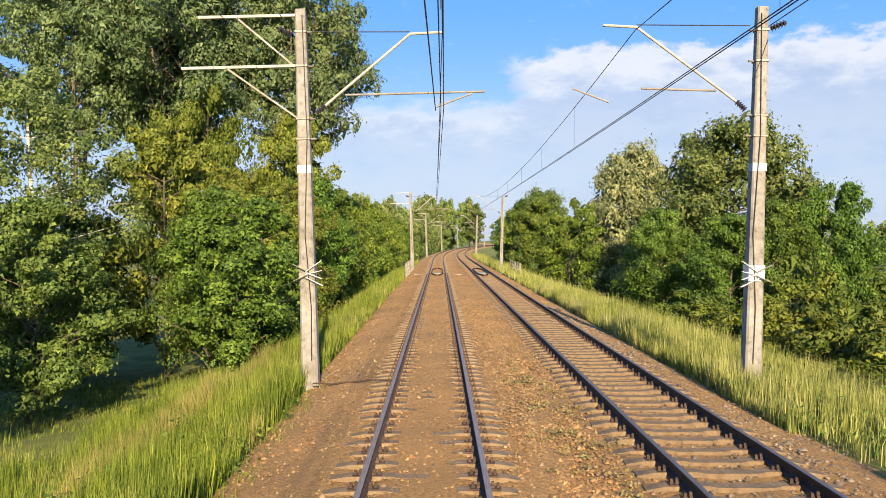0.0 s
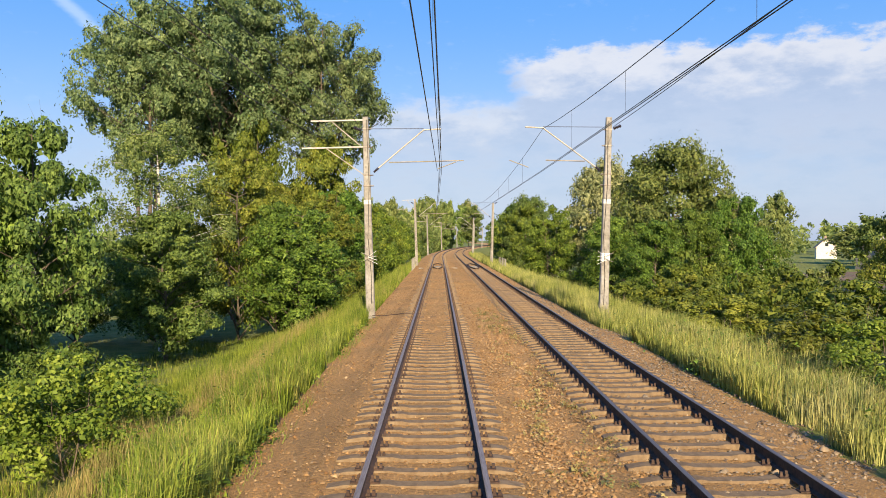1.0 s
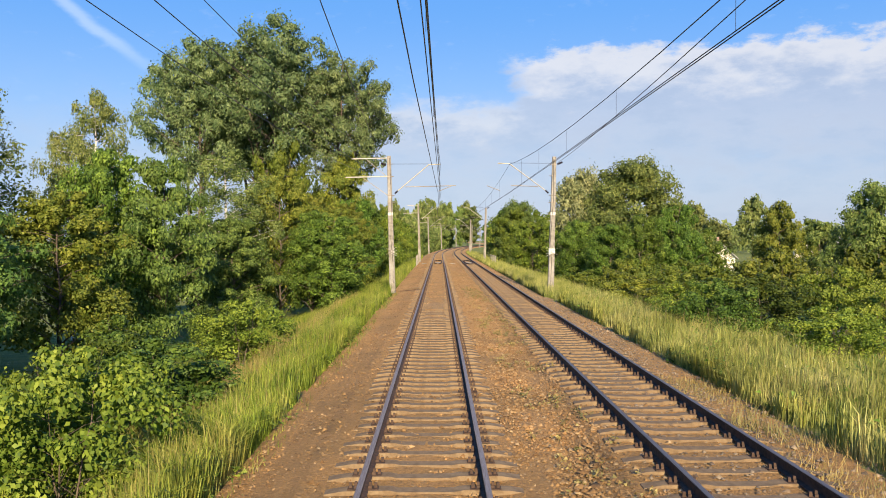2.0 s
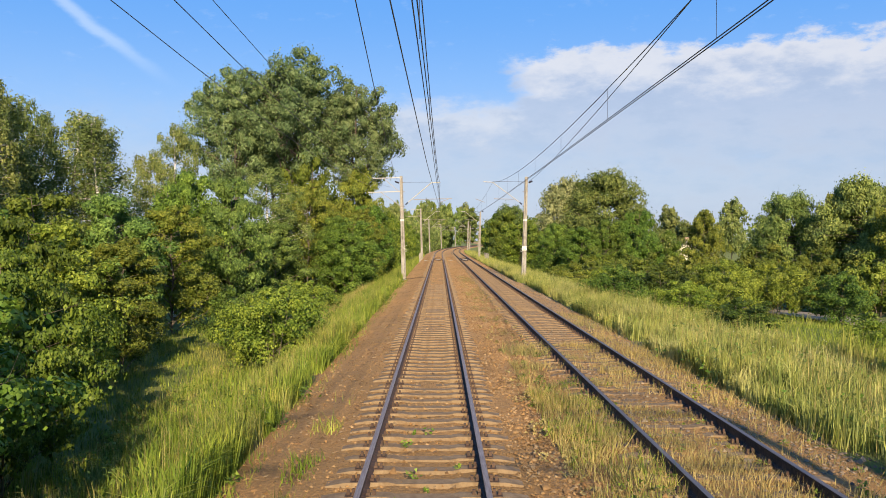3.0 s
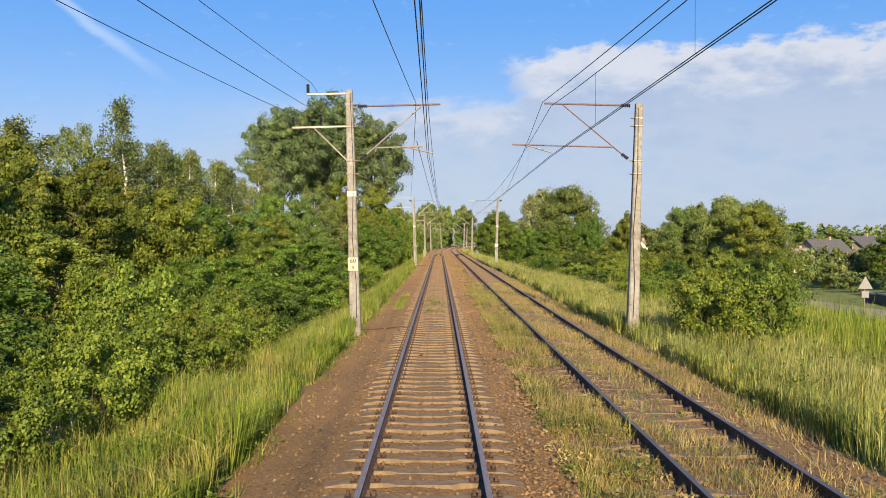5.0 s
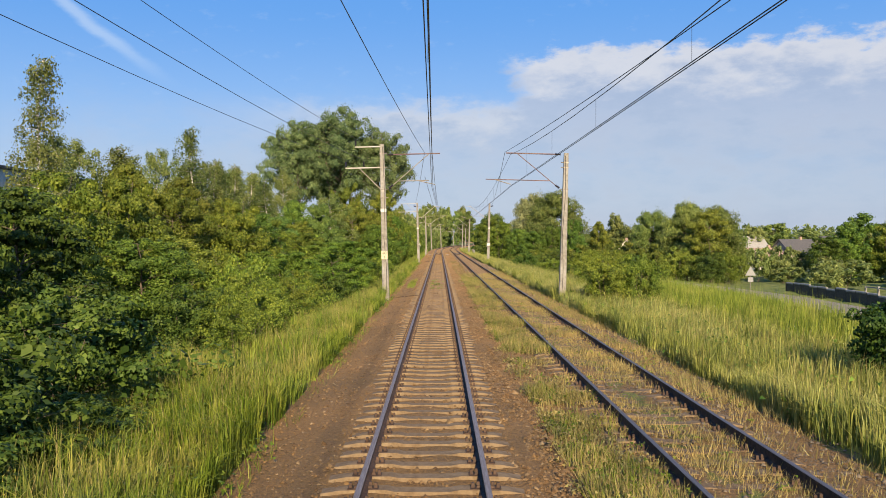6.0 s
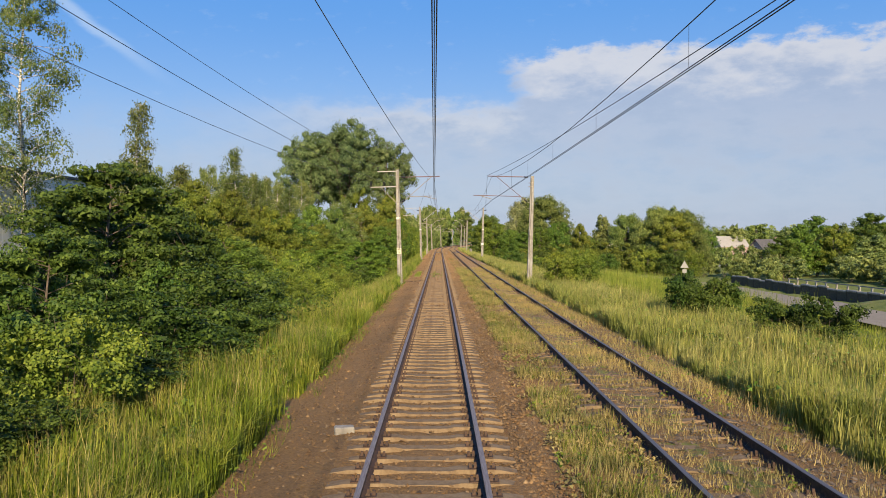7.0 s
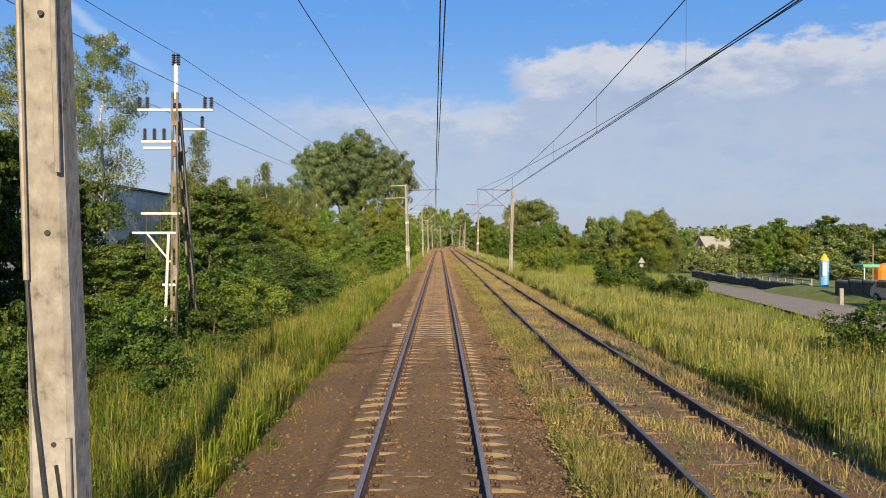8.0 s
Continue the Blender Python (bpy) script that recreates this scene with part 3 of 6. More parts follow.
gr = np.random.RandomState(7)
gx, gy = scatter(gr, 270000, -2.75, -9.5, -127, 8, 0.5, 1.6)
blades("tall_grass", "tall yellow-green grass on the bank beside the track", M["grass"], gx, gy, np.where((gx < -5.2) & (gy > -30), 0.48, 0.78), 0.015, 0.6, 11, bent=True)
gx, gy = scatter(gr, 42000, -3.0, -10, -127, 8, 0.35, 1.2)
blades("tall_grass", "pale ripe grass heads on the bank", M["straw"], gx, gy, np.where((gx < -5.2) & (gy > -30), 0.55, 0.9), 0.014, 0.5, 19)
gx, gy = scatter(gr, 60000, -2.8, -11, 8, 45, 0.1, 1.4)
blades("tall_grass", "tall grass along the edge of the ballast", M["grass"], gx, gy, 0.72, 0.022, 0.28, 23)
gx, gy = scatter(gr, 60000, 6.05, 12, 14, 50, 0.1, 1.4)
blades("tall_grass", "tall pale grass round the masts", M["grass_pale"], gx, gy, 0.72, 0.022, 0.28, 24)
gx, gy = scatter(gr, 30000, -2.85, -12, 45, 120, 0.1, 1.4)
blades("tall_grass", "tall green grass further along the bank", M["grass"], gx, gy, 0.7, 0.045, 0.35, 12)
gx, gy = scatter(gr, 290000, 6.4, 13, -127, 14, 0.5, 1.45)
blades("tall_grass", "tall pale green grass beside the second track", M["grass_pale"], gx, gy, 0.74, 0.016, 0.6, 13, bent=True)
gx, gy = scatter(gr, 45000, -9, -18, -100, 45, 0.0)
blades("meadow_grass", "green grass at the foot of the bank", M["grass"], gx, gy, 0.45, 0.03, 0.5, 22)
gx, gy = scatter(gr, 16000, -6.2, -7.5, -12, 36, 0.1)
blades("tall_grass", "strip of dry pale grass along the bank", M["straw"], gx, gy, 0.75, 0.02, 0.6, 29)
gx, gy = scatter(gr, 50000, 12, 23.2, -115, 4, 0.0)
blades("meadow_grass", "green meadow grass below the bank", M["grass"], gx, gy, 0.4, 0.035, 0.6, 14)
gx, gy = scatter(gr, 26000, 11.5, 19, -74, -22, 0.3)
blades("tall_grass", "high rank grass on the meadow before the road", M["grass"], gx, gy, 1.15, 0.035, 0.35, 26)
gx, gy = scatter(gr, 16000, 18.5, 23.4, -52, -14, 0.2)
blades("tall_grass", "high rank grass on the verge of the road", M["grass"], gx, gy, 1.2, 0.035, 0.35, 28)
gx, gy = scatter(gr, 30000, 6.05, 12, 50, 170, 0.1, 1.4)
blades("tall_grass", "pale grass along the far side of the line", M["grass_pale"], gx, gy, 0.7, 0.045, 0.35, 15)
gx, gy = scatter(gr, 80000, 1.95, 3.15, -127, -25, 0.68)
blades("track_weeds", "thin dry weeds between the two tracks", M["straw"], gx, gy, 0.27, 0.015, 0.8, 16, "weeds")
gx, gy = scatter(gr, 100000, 3.3, 4.7, -127, -25, 0.5)
blades("track_weeds", "thin grass between the rails of the second track", M["straw"], gx, gy, 0.22, 0.015, 0.8, 17, "weeds")
gx, gy = scatter(gr, 30000, 1.95, 3.2, -127, -30, 0.98)
blades("track_weeds", "green tufts between the two tracks", M["grass"], gx, gy, 0.3, 0.016, 0.8, 20, "weeds")
gx, gy = scatter(gr, 12000, -3.1, -2.3, -127, 20, 0.45)
blades("track_weeds", "short weeds at the edge of the ballast", M["grass"], gx, gy, 0.22, 0.014, 0.9, 18, "weeds")
gx, gy = scatter(gr, 44000, 4.95, 6.6, -127, -14, 0.5)
blades("track_weeds", "sparse weeds beside the second track", M["straw"], gx, gy, 0.24, 0.015, 0.9, 21, "weeds")
gx, gy = scatter(gr, 38000, 6.5, 12, -127, 10, 0.6, 1.2)
blades("tall_grass", "ripe straw-coloured stalks beside the second track", M["straw"], gx, gy, 0.92, 0.013, 0.45, 25)


def weeds(name, label, mat, count, u0, u1, y0, y1, size, height, per, seed, category="weeds"):
    """Low broad-leaved plants: small heaps of leaves."""
    r = np.random.RandomState(seed)
    u, y = scatter(r, count, u0, u1, y0, y1, 0.55)
    n = len(u)
    base = np.stack([u, y, ground_z(u, y) + lumps(u, y) * wild(u, y)], -1)
    c = np.repeat(base, per, axis=0)
    k = n * per
    grow = np.repeat(0.5 + r.rand(n), per)
    c[:, 0] += r.randn(k) * height * 0.45 * grow
    c[:, 1] += r.randn(k) * height * 0.45 * grow
    c[:, 2] += r.rand(k) * height * grow
    d = r.randn(k, 3) * np.array([1, 1, 0.5])
    d /= np.linalg.norm(d, axis=1)[:, None]
    w = np.cross(d, r.randn(k, 3) * 0.5 + np.array([0, 0, 1.0]))
    w /= np.linalg.norm(w, axis=1)[:, None]
    s = (size * (0.6 + 0.8 * r.rand(k)))[:, None]
    q = np.stack([c - d * s * 0.4 + w * s * 0.4, c - d * s * 0.4 - w * s * 0.4, c + d * s * 0.6], 1)
    return tagged(fast_mesh(name, q.reshape(-1, 3), 3, mat), label, category, kind="stuff")


gx, gy = scatter(gr, 2200, -1.95, -1.45, -45, -33, 0.85)
blades("grass_tufts", "grass tufts growing in the ballast beside the sleepers", M["grass"], gx, gy, 0.27, 0.018, 0.8, 27)
weeds("broadleaf_weeds", "low green weeds along the edge of the ballast", M["leaf_bush"], 1500, -2.6, -4.6, -127, 20, 0.07, 0.28, 30, 41)
weeds("broadleaf_weeds", "low green weeds in the grass of the bank", M["leaf_maple"], 1200, -4.0, -9.5, -127, 20, 0.09, 0.45, 30, 42)
weeds("broadleaf_weeds", "green weeds in the grass beyond the second track", M["leaf_maple"], 1900, 6.4, 14, -127, 20, 0.09, 0.5, 26, 43)
weeds("broadleaf_weeds", "dry brown-leaved weeds between the two tracks", M["straw"], 1800, 1.8, 3.2, -127, -45, 0.05, 0.14, 22, 48)
weeds("broadleaf_weeds", "sparse dry weeds on the stones between the two tracks", M["straw"], 500, 1.6, 2.9, -45, 22, 0.05, 0.12, 18, 50)
weeds("broadleaf_weeds", "low weeds between the rails of the second track", M["leaf_yellow"], 900, 3.3, 6.3, -127, -30, 0.05, 0.12, 20, 49)
weeds("broadleaf_weeds", "small weeds between the two tracks", M["leaf_bush"], 900, 1.9, 3.2, -127, -25, 0.05, 0.13, 22, 44)
weeds("broadleaf_weeds", "green weeds growing between the rails", M["leaf_bush"], 70, -0.5, 0.5, -47, -36, 0.05, 0.1, 22, 47)
weeds("yellow_flowers", "small yellow flowers in the grass of the bank", M["petal_yellow"], 60, -3.0, -4.8, -52, -40, 0.035, 0.5, 12, 45, "flowers")
weeds("white_flowers", "small white flower heads in the tall grass", M["petal_white"], 260, 8.5, 14, -122, 8, 0.045, 0.6, 7, 46, "flowers")

# ---- trees ----


def bumpy(p, k, ph):
    """Smooth uneven numbers from -1 to 1 over space, for gaps and billows."""
    return 0.5 * np.sin(p[:, 0] * k + ph + 1.7 * np.sin(p[:, 1] * k * 0.8 + ph)) + 0.5 * np.sin(p[:, 2] * k * 1.2 + 1.6 * np.sin(p[:, 0] * k * 0.7 - ph) + p[:, 1] * k * 0.6)


def leaf_faces(r, p, face, size, corners, hang):
    """A small pointed polygon at each place, turned to face the given way."""
    n = len(p)
    s = (size * (0.6 + 0.8 * r.rand(n)))[:, None]
    u = r.randn(n, 3) * 0.7
    u[:, 2] -= hang
    v = np.cross(face, u)
    v /= np.linalg.norm(v, axis=1)[:, None] + 1e-6
    u = np.cross(v, face)
    u /= np.linalg.norm(u, axis=1)[:, None] + 1e-6
    if corners == 4:
        q = np.stack([p - u * s * 0.5, p - u * s * 0.06 + v * s * 0.36, p + u * s * 0.6, p - u * s * 0.06 - v * s * 0.36], 1)
    else:
        q = np.stack([p - u * s * 0.4 + v * s * 0.42, p - u * s * 0.4 - v * s * 0.42, p + u * s * 0.65], 1)
    return q.reshape(-1, 3)


def leaves(r, centres, radii, per, size, droop=0.0, flat=0.6, corners=3, fill=0.12, gaps=0.0, axis=0.5):
    """Leaves on the outer side of each billow of the crown, sprigs that stick out of it, hanging strands where the twigs
    droop, and a coarser filling inside."""
    cen, rad0 = np.asarray(centres, float), np.asarray(radii, float)
    n = len(cen) * per
    c, rad = np.repeat(cen, per, axis=0), np.repeat(rad0, per)
    out = c * np.array([1, 1, 0.0])
    out /= np.linalg.norm(out, axis=1)[:, None] + 0.3
    d = r.randn(n, 3) + out * axis + np.array([0, 0, 0.15])
    d /= np.linalg.norm(d, axis=1)[:, None]
    ph = r.rand() * 6
    lump = 0.7 * bumpy(c + d * rad[:, None], 2.6 / rad0.mean(), ph) + 0.55 * bumpy(c + d * rad[:, None], 6.5 / rad0.mean(), ph + 1)
    dist = rad * (0.78 + 0.22 * r.rand(n) + 0.26 * lump)
    # a tenth of the leaves sit on sprigs beyond the billow
    tip = r.rand(n) < 0.15
    sprig = np.round(d * 2.2) + 1e-3
    sprig /= np.linalg.norm(sprig, axis=1)[:, None]
    d[tip] = sprig[tip] * 0.9 + d[tip] * 0.16 + np.array([0, 0, 0.1 - 0.3 * droop])
    dist[tip] = rad[tip] * (0.85 + 0.75 * r.rand(tip.sum()) ** 1.4)
    p = c + d * dist[:, None] * np.array([1, 1, flat + 0.2])
    if droop:
        strand = r.rand(n) ** 1.5 * droop * rad * 2.2
        p[:, 2] -= strand
        swing = np.round(p[:, :2] / (rad * 0.3)[:, None]) * (rad * 0.3)[:, None]
        p[:, :2] += (swing - p[:, :2]) * 0.35 + r.randn(n, 2) * (rad * 0.08)[:, None]
    if gaps:
        keep = bumpy(p, 3.3 / rad0.mean(), ph + 2) + r.rand(n) * 0.9 > gaps - 0.75
        p, d, n = p[keep], d[keep], int(keep.sum())
    face = d * 0.9 + r.randn(n, 3) * 0.36 + np.array([0, 0, 0.22])
    q = leaf_faces(r, p, face, size, corners, 0.5 + droop * 1.5)
    m = int(n * fill)
    if m:
        k = r.randint(0, len(cen), m)
        pc = cen[k] * np.array([0.82, 0.82, 0.97]) + r.randn(m, 3) * (rad0[k] * 0.3)[:, None]
        q = np.concatenate([q, leaf_faces(r, pc, r.randn(m, 3), size * 2.1, corners, 0.3)])
    return q


def envelope(kind, h):
    """The crown's relative radius at the relative height h of the crown, 0 to 1."""
    if kind == "round":
        return max(0.0, math.sin(math.pi * min(1, 0.12 + 0.88 * h) ** 0.85)) ** 0.6
    if kind == "cone":
        return (1 - h) ** 0.75 * min(1.0, 0.35 + h * 4)
    if kind == "oval":
        return max(0.0, math.sin(math.pi * (0.08 + 0.9 * h))) ** 0.75
    if kind == "dome":
        return math.sqrt(max(0.0, 1 - (h * 0.98) ** 2.2))
    return 1.0


def make_tree(name, label, seed, height, bole, radius, kind, leaf_mat, bark_mat, limbs, twigs, per, size, clump, droop=0.0, stems=1, rise=0.55, category="tree", rough=0.28, stem_r=None, twig_wood=True, flat=0.55, corners=3, limb=0.42, fill=0.12, gaps=0.0, shrink=0.5):
    """A tree: tapered stems with limbs and twigs, and leaves in billows round the ends of the limbs."""
    rnd, r = random.Random(seed), np.random.RandomState(seed)
    ob = thing(name, label, category)
    tv, tf = [], []
    cents, rads = [], []
    ph = [rnd.random() * 6.28 for _ in range(4)]

    def add(path, r0, r1, sides):
        v, f = tube_path(path, r0, r1, sides)
        b = len(tv)
        tv.extend(v)
        tf.extend(tuple(k + b for k in q) for q in f)

    def limit(h, a):
        wob = 1 + rough * (math.sin(2 * a + ph[0] + 3 * h) * 0.5 + math.sin(3 * a + ph[1] - 5 * h) * 0.45 + math.sin(5 * a + ph[2] + 8 * h) * 0.3)
        return radius * envelope(kind, h) * wob

    for s in range(stems):
        sa = 6.28 * s / stems + rnd.random()
        spread = 0.0 if stems == 1 else radius * rnd.uniform(0.25, 0.45)
        top_h = height * (1 if s == 0 else rnd.uniform(0.72, 0.95))
        r0 = (stem_r or height * 0.014) / math.sqrt(stems)
        spine = []
        for i in range(7):
            f = i / 6
            spine.append(Vector((math.cos(sa) * spread * f + rnd.gauss(0, 0.012) * height * f, math.sin(sa) * spread * f + rnd.gauss(0, 0.012) * height * f, -0.4 + (top_h * 0.96 + 0.4) * f)))
        add(spine, r0, r0 * 0.18, 7 if twig_wood else 5)
        for i in range(limbs // stems):
            f = (i + rnd.random()) / (limbs // stems)
            z = bole + (top_h - bole) * f * 0.97
            k = min(5, int(z / top_h * 6))
            a0, b0 = spine[k], spine[k + 1]
            t = min(1.0, max(0.0, (z - a0.z) / max(0.01, b0.z - a0.z)))
            p0 = a0.lerp(b0, t)
            az = i * 2.4 + rnd.gauss(0, 0.4) + s
            h = (z - bole) / max(0.1, height - bole)
            reach = limit(min(1, h * 0.95 + 0.04), az) * rnd.uniform(0.8, 1.06)
            away = Vector((math.cos(az), math.sin(az), 0))
            lift = rise * reach * (1.2 - h)
            p3 = p0 + away * reach + Vector((0, 0, lift - droop * reach * 0.5))
            p3 = Vector((p3.x * 1.0 - p0.x * 0.5, p3.y - p0.y * 0.5, min(p3.z, height)))
            p1 = p0.lerp(p3, 0.35) + Vector((0, 0, lift * 0.18))
            lr = r0 * limb * (1 - 0.6 * h)
            add([p0, p1, p3], lr, lr * 0.2, 4 if twig_wood else 3)
            for j in range(twigs):
                g = 1.0 - (0.22 + 0.3 * rnd.random()) * j - 0.08 * rnd.random()
                q0 = p1.lerp(p3, (g - 0.35) / 0.65) if g > 0.35 else p0.lerp(p1, g / 0.35)
                rr = clump * rnd.uniform(0.7, 1.3) * (1.08 - shrink * h * h)
                q1 = q0 + Vector((rnd.gauss(0, 0.45), rnd.gauss(0, 0.45), rnd.gauss(0.12, 0.35))) * rr
                if twig_wood and lr > 0.012:
                    for _ in range(2):
                        add([q0, q1 + Vector((rnd.gauss(0, 0.6), rnd.gauss(0, 0.6), rnd.gauss(0.3, 0.5))) * rr], lr * 0.3, lr * 0.08, 3)
                cents.append(q1)
                rads.append(rr)
    mesh_ob("trunk", [tuple(v) for v in tv], tf, bark_mat, ob, smooth=True)
    lv = leaves(r, [tuple(c) for c in cents], rads, per, size, droop, flat, corners, fill, gaps)
    lv[:, 2] = np.maximum(lv[:, 2], 0.02)
    fast_mesh("crown", lv, corners, leaf_mat, ob)
    away = np.hypot(lv[:, 0], lv[:, 1])
    return ob, float(np.percentile(lv[:, 2], 99.7)), float(2 * np.percentile(away, 97))


SEEN = {}


def plant(kind, x, y, height, width=None, turn=0.0, label="", group=""):
    """A tree of a kind at a place, scaled to a height and a crown width."""
    ob, base_h, base_w = KINDS[kind]
    s = height / base_h
    w = (width or base_w * s) / base_w
    m = Matrix.LocRotScale((x, y, at_ground(x, y) - 0.15 * s), Euler((0, 0, radians(turn))), (w, w, s))
    if kind not in SEEN:
        SEEN[kind] = ob
        ob.matrix_basis = m
        o = ob
    else:
        src = SEEN[kind]
        keep = src.matrix_basis.copy()
        src.matrix_basis = Matrix()
        o = copy_thing(src, m)
        src.matrix_basis = keep
    if label:
        o["label"] = label
    if group:
        o["group"] = group
    return o


KINDS = {
    "maple": make_tree("maple_tree", "dense dark green broadleaf tree below the bank", 21, 9.0, 0.1, 3.3, "round", M["leaf_maple"], M["bark"], 48, 2, 270, 0.135, 0.7, rough=0.26),
    "maple_fresh": make_tree("maple_tree", "fresh bluish-green maple with layered leaves below the bank", 51, 9.0, 0.1, 3.3, "round", M["leaf_fresh"], M["bark"], 50, 2, 260, 0.135, 0.7, rough=0.26, flat=0.4),
    "maple_b": make_tree("maple_tree", "leafy green tree with a full crown below the bank", 22, 9.0, 0.1, 3.3, "round", M["leaf_bush"], M["bark"], 48, 2, 270, 0.135, 0.68, stems=2, rough=0.26),
    "maple_dark": make_tree("maple_tree", "tall dark green maple with layered leaves beside the line", 41, 9.0, 0.1, 3.3, "round", M["leaf_dark"], M["bark"], 52, 2, 250, 0.135, 0.66, flat=0.2, rough=0.26),
    "birch": make_tree("birch_tree", "slender birch with hanging twigs and a pale trunk", 23, 13.0, 1.2, 2.2, "cone", M["leaf_birch"], M["birch_bark"], 56, 2, 100, 0.105, 0.42, 0.7, rise=0.8, rough=0.5, limb=0.2, fill=0.02, shrink=0.2, gaps=0.3),
    "birch_b": make_tree("birch_tree", "young birch with a loose open crown", 24, 12.0, 1.0, 2.6, "oval", M["leaf_birch"], M["birch_bark"], 52, 2, 220, 0.105, 0.56, 0.4, rise=0.9, rough=0.4, limb=0.2, fill=0.05, shrink=0.35),
    "birch_tall": make_tree("birch_tree", "tall birch with a high airy crown of hanging twigs", 34, 22.0, 6.0, 4.0, "oval", M["leaf_birch"], M["birch_bark"], 62, 2, 200, 0.135, 0.78, 0.35, rise=0.6, rough=0.45, limb=0.22, fill=0.02, shrink=0.35),
    "poplar": make_tree("poplar_tree", "tall old poplar with heavy limbs and an open crown", 25, 29.0, 12.0, 7.6, "round", M["leaf_poplar"], M["bark"], 96, 2, 330, 0.235, 1.12, stems=3, rise=0.55, rough=0.24, stem_r=0.62, flat=0.5, limb=0.26, fill=0.03, shrink=0.15, gaps=0.5),
    "yellow": make_tree("broadleaf_tree", "yellow-green broadleaf tree with a full rounded crown", 26, 10.0, 0.1, 3.4, "round", M["leaf_yellow"], M["bark"], 48, 2, 260, 0.14, 0.72, rough=0.26),
    "willow": make_tree("willow_tree", "broad grey-green willow with a rounded crown", 27, 11.0, 0.2, 5.3, "round", M["leaf_willow"], M["bark"], 120, 2, 200, 0.165, 0.8, 0.12, rise=0.2, rough=0.05, shrink=0.2),
    "willow_pale": make_tree("willow_tree", "tall pale silvery willow behind a darker one", 47, 12.0, 0.2, 5.3, "round", M["leaf_silver"], M["bark"], 110, 2, 130, 0.21, 0.85, 0.25, rise=0.2, rough=0.06, shrink=0.2, twig_wood=False),
    "bush": make_tree("bush", "dense yellow-green bush on the bank", 28, 3.2, 0.05, 1.8, "dome", M["leaf_bush"], M["bark"], 33, 2, 120, 0.09, 0.37, stems=3, rise=0.5, category="bush", corners=4),
    "bush_b": make_tree("bush", "dark green leafy bush in the grass", 29, 3.0, 0.05, 1.7, "dome", M["leaf_dark"], M["bark"], 33, 2, 120, 0.09, 0.36, stems=3, rise=0.4, category="bush", corners=4),
    "hedge_bush": make_tree("bush", "leafy green bush beyond the second track", 43, 3.2, 0.05, 1.8, "dome", M["leaf_yellow"], M["bark"], 30, 2, 100, 0.12, 0.38, stems=3, rise=0.5, category="bush", twig_wood=False),
    "sapling": make_tree("sapling_tree", "young maple with broad bright leaves on the bank", 33, 5.0, 0.3, 2.3, "round", M["leaf_sapling"], M["bark"], 56, 2, 270, 0.08, 0.46, stems=2, rise=0.5, flat=0.2, corners=4, rough=0.36),
    "shrub": make_tree("shrub", "upright dark green shrub standing in the tall grass", 38, 2.0, 0.05, 0.9, "oval", M["leaf_dark"], M["bark"], 24, 2, 120, 0.075, 0.26, stems=4, rise=0.9, category="bush", corners=4),
    "mid": make_tree("broadleaf_tree", "full green tree in the row along the line", 35, 9.0, 0.1, 3.3, "round", M["leaf_maple"], M["bark"], 46, 2, 140, 0.2, 0.74, twig_wood=False, rough=0.26),
    "mid_b": make_tree("broadleaf_tree", "lighter green tree in the row along the line", 36, 9.0, 0.1, 3.3, "round", M["leaf_bush"], M["bark"], 46, 2, 140, 0.2, 0.72, stems=2, twig_wood=False, rough=0.26),
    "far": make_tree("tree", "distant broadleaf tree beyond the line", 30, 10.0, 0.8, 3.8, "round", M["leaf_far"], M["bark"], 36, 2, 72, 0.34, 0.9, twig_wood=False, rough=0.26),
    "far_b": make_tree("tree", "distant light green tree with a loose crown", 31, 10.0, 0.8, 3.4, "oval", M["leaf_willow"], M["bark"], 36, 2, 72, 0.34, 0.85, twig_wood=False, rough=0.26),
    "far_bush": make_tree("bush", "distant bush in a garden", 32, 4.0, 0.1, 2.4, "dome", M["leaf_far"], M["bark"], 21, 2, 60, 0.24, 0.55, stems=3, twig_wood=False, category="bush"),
}

rt = random.Random(5)


def row(kinds, group, places):
    """Plants a list of (x, y, height of the top over rail level, width)."""
    for x, y, top, w in places:
        near = rt.choice(kinds)
        if near in ("bush", "bush_b") and x > 8 and y > 8:
            near = "hedge_bush"
        plant(near, x, y, top - at_ground(x, y), w, rt.uniform(0, 360), group=group)


# the poplars behind the bank
row(("poplar",), "poplars behind the bank", ((-28, 64, 25.5, 14), (-19.5, 64, 28.2, 17), (-11.3, 66, 24.5, 13), (-23, 73, 27.5, 15)))
# left bank, back row: tall thin trees
back = "birches behind the bank"
row(("birch", "birch_b"), back, ((-22.5, 22.3, 12.8, 6), (-26, 27, 11, 6), (-24, 12, 11, 7), (-23, 4.3, 11.2, 6.5), (-20.5, 1, 10, 6), (-25, -2, 11, 7), (-23, -4.7, 10.6, 6.5), (-26, -10, 10.5, 7), (-21.5, -13, 10, 6), (-24, -18, 10.5, 7), (-26, -30, 10.5, 7), (-29.5, -33, 11, 7), (-31, -26, 11.5, 8), (-28, -40, 10, 7), (-30, -18, 11, 8)))
row(("birch",), back, ((-22.4, -22.5, 13, 6), (-24, -48, 14, 5.5), (-22, -8, 11, 5), (-23.5, 8, 11.4, 4.5), (-22, -16, 10.8, 4.5)))
row(("birch_b",), back, ((-24.5, 0, 11.2, 5.5), (-23.5, -12, 11, 5.5), (-26, 6, 11.4, 6), (-25, -24, 11, 6)))
row(("birch_b",), back, ((-17.2, 36, 10.2, 8.5),))
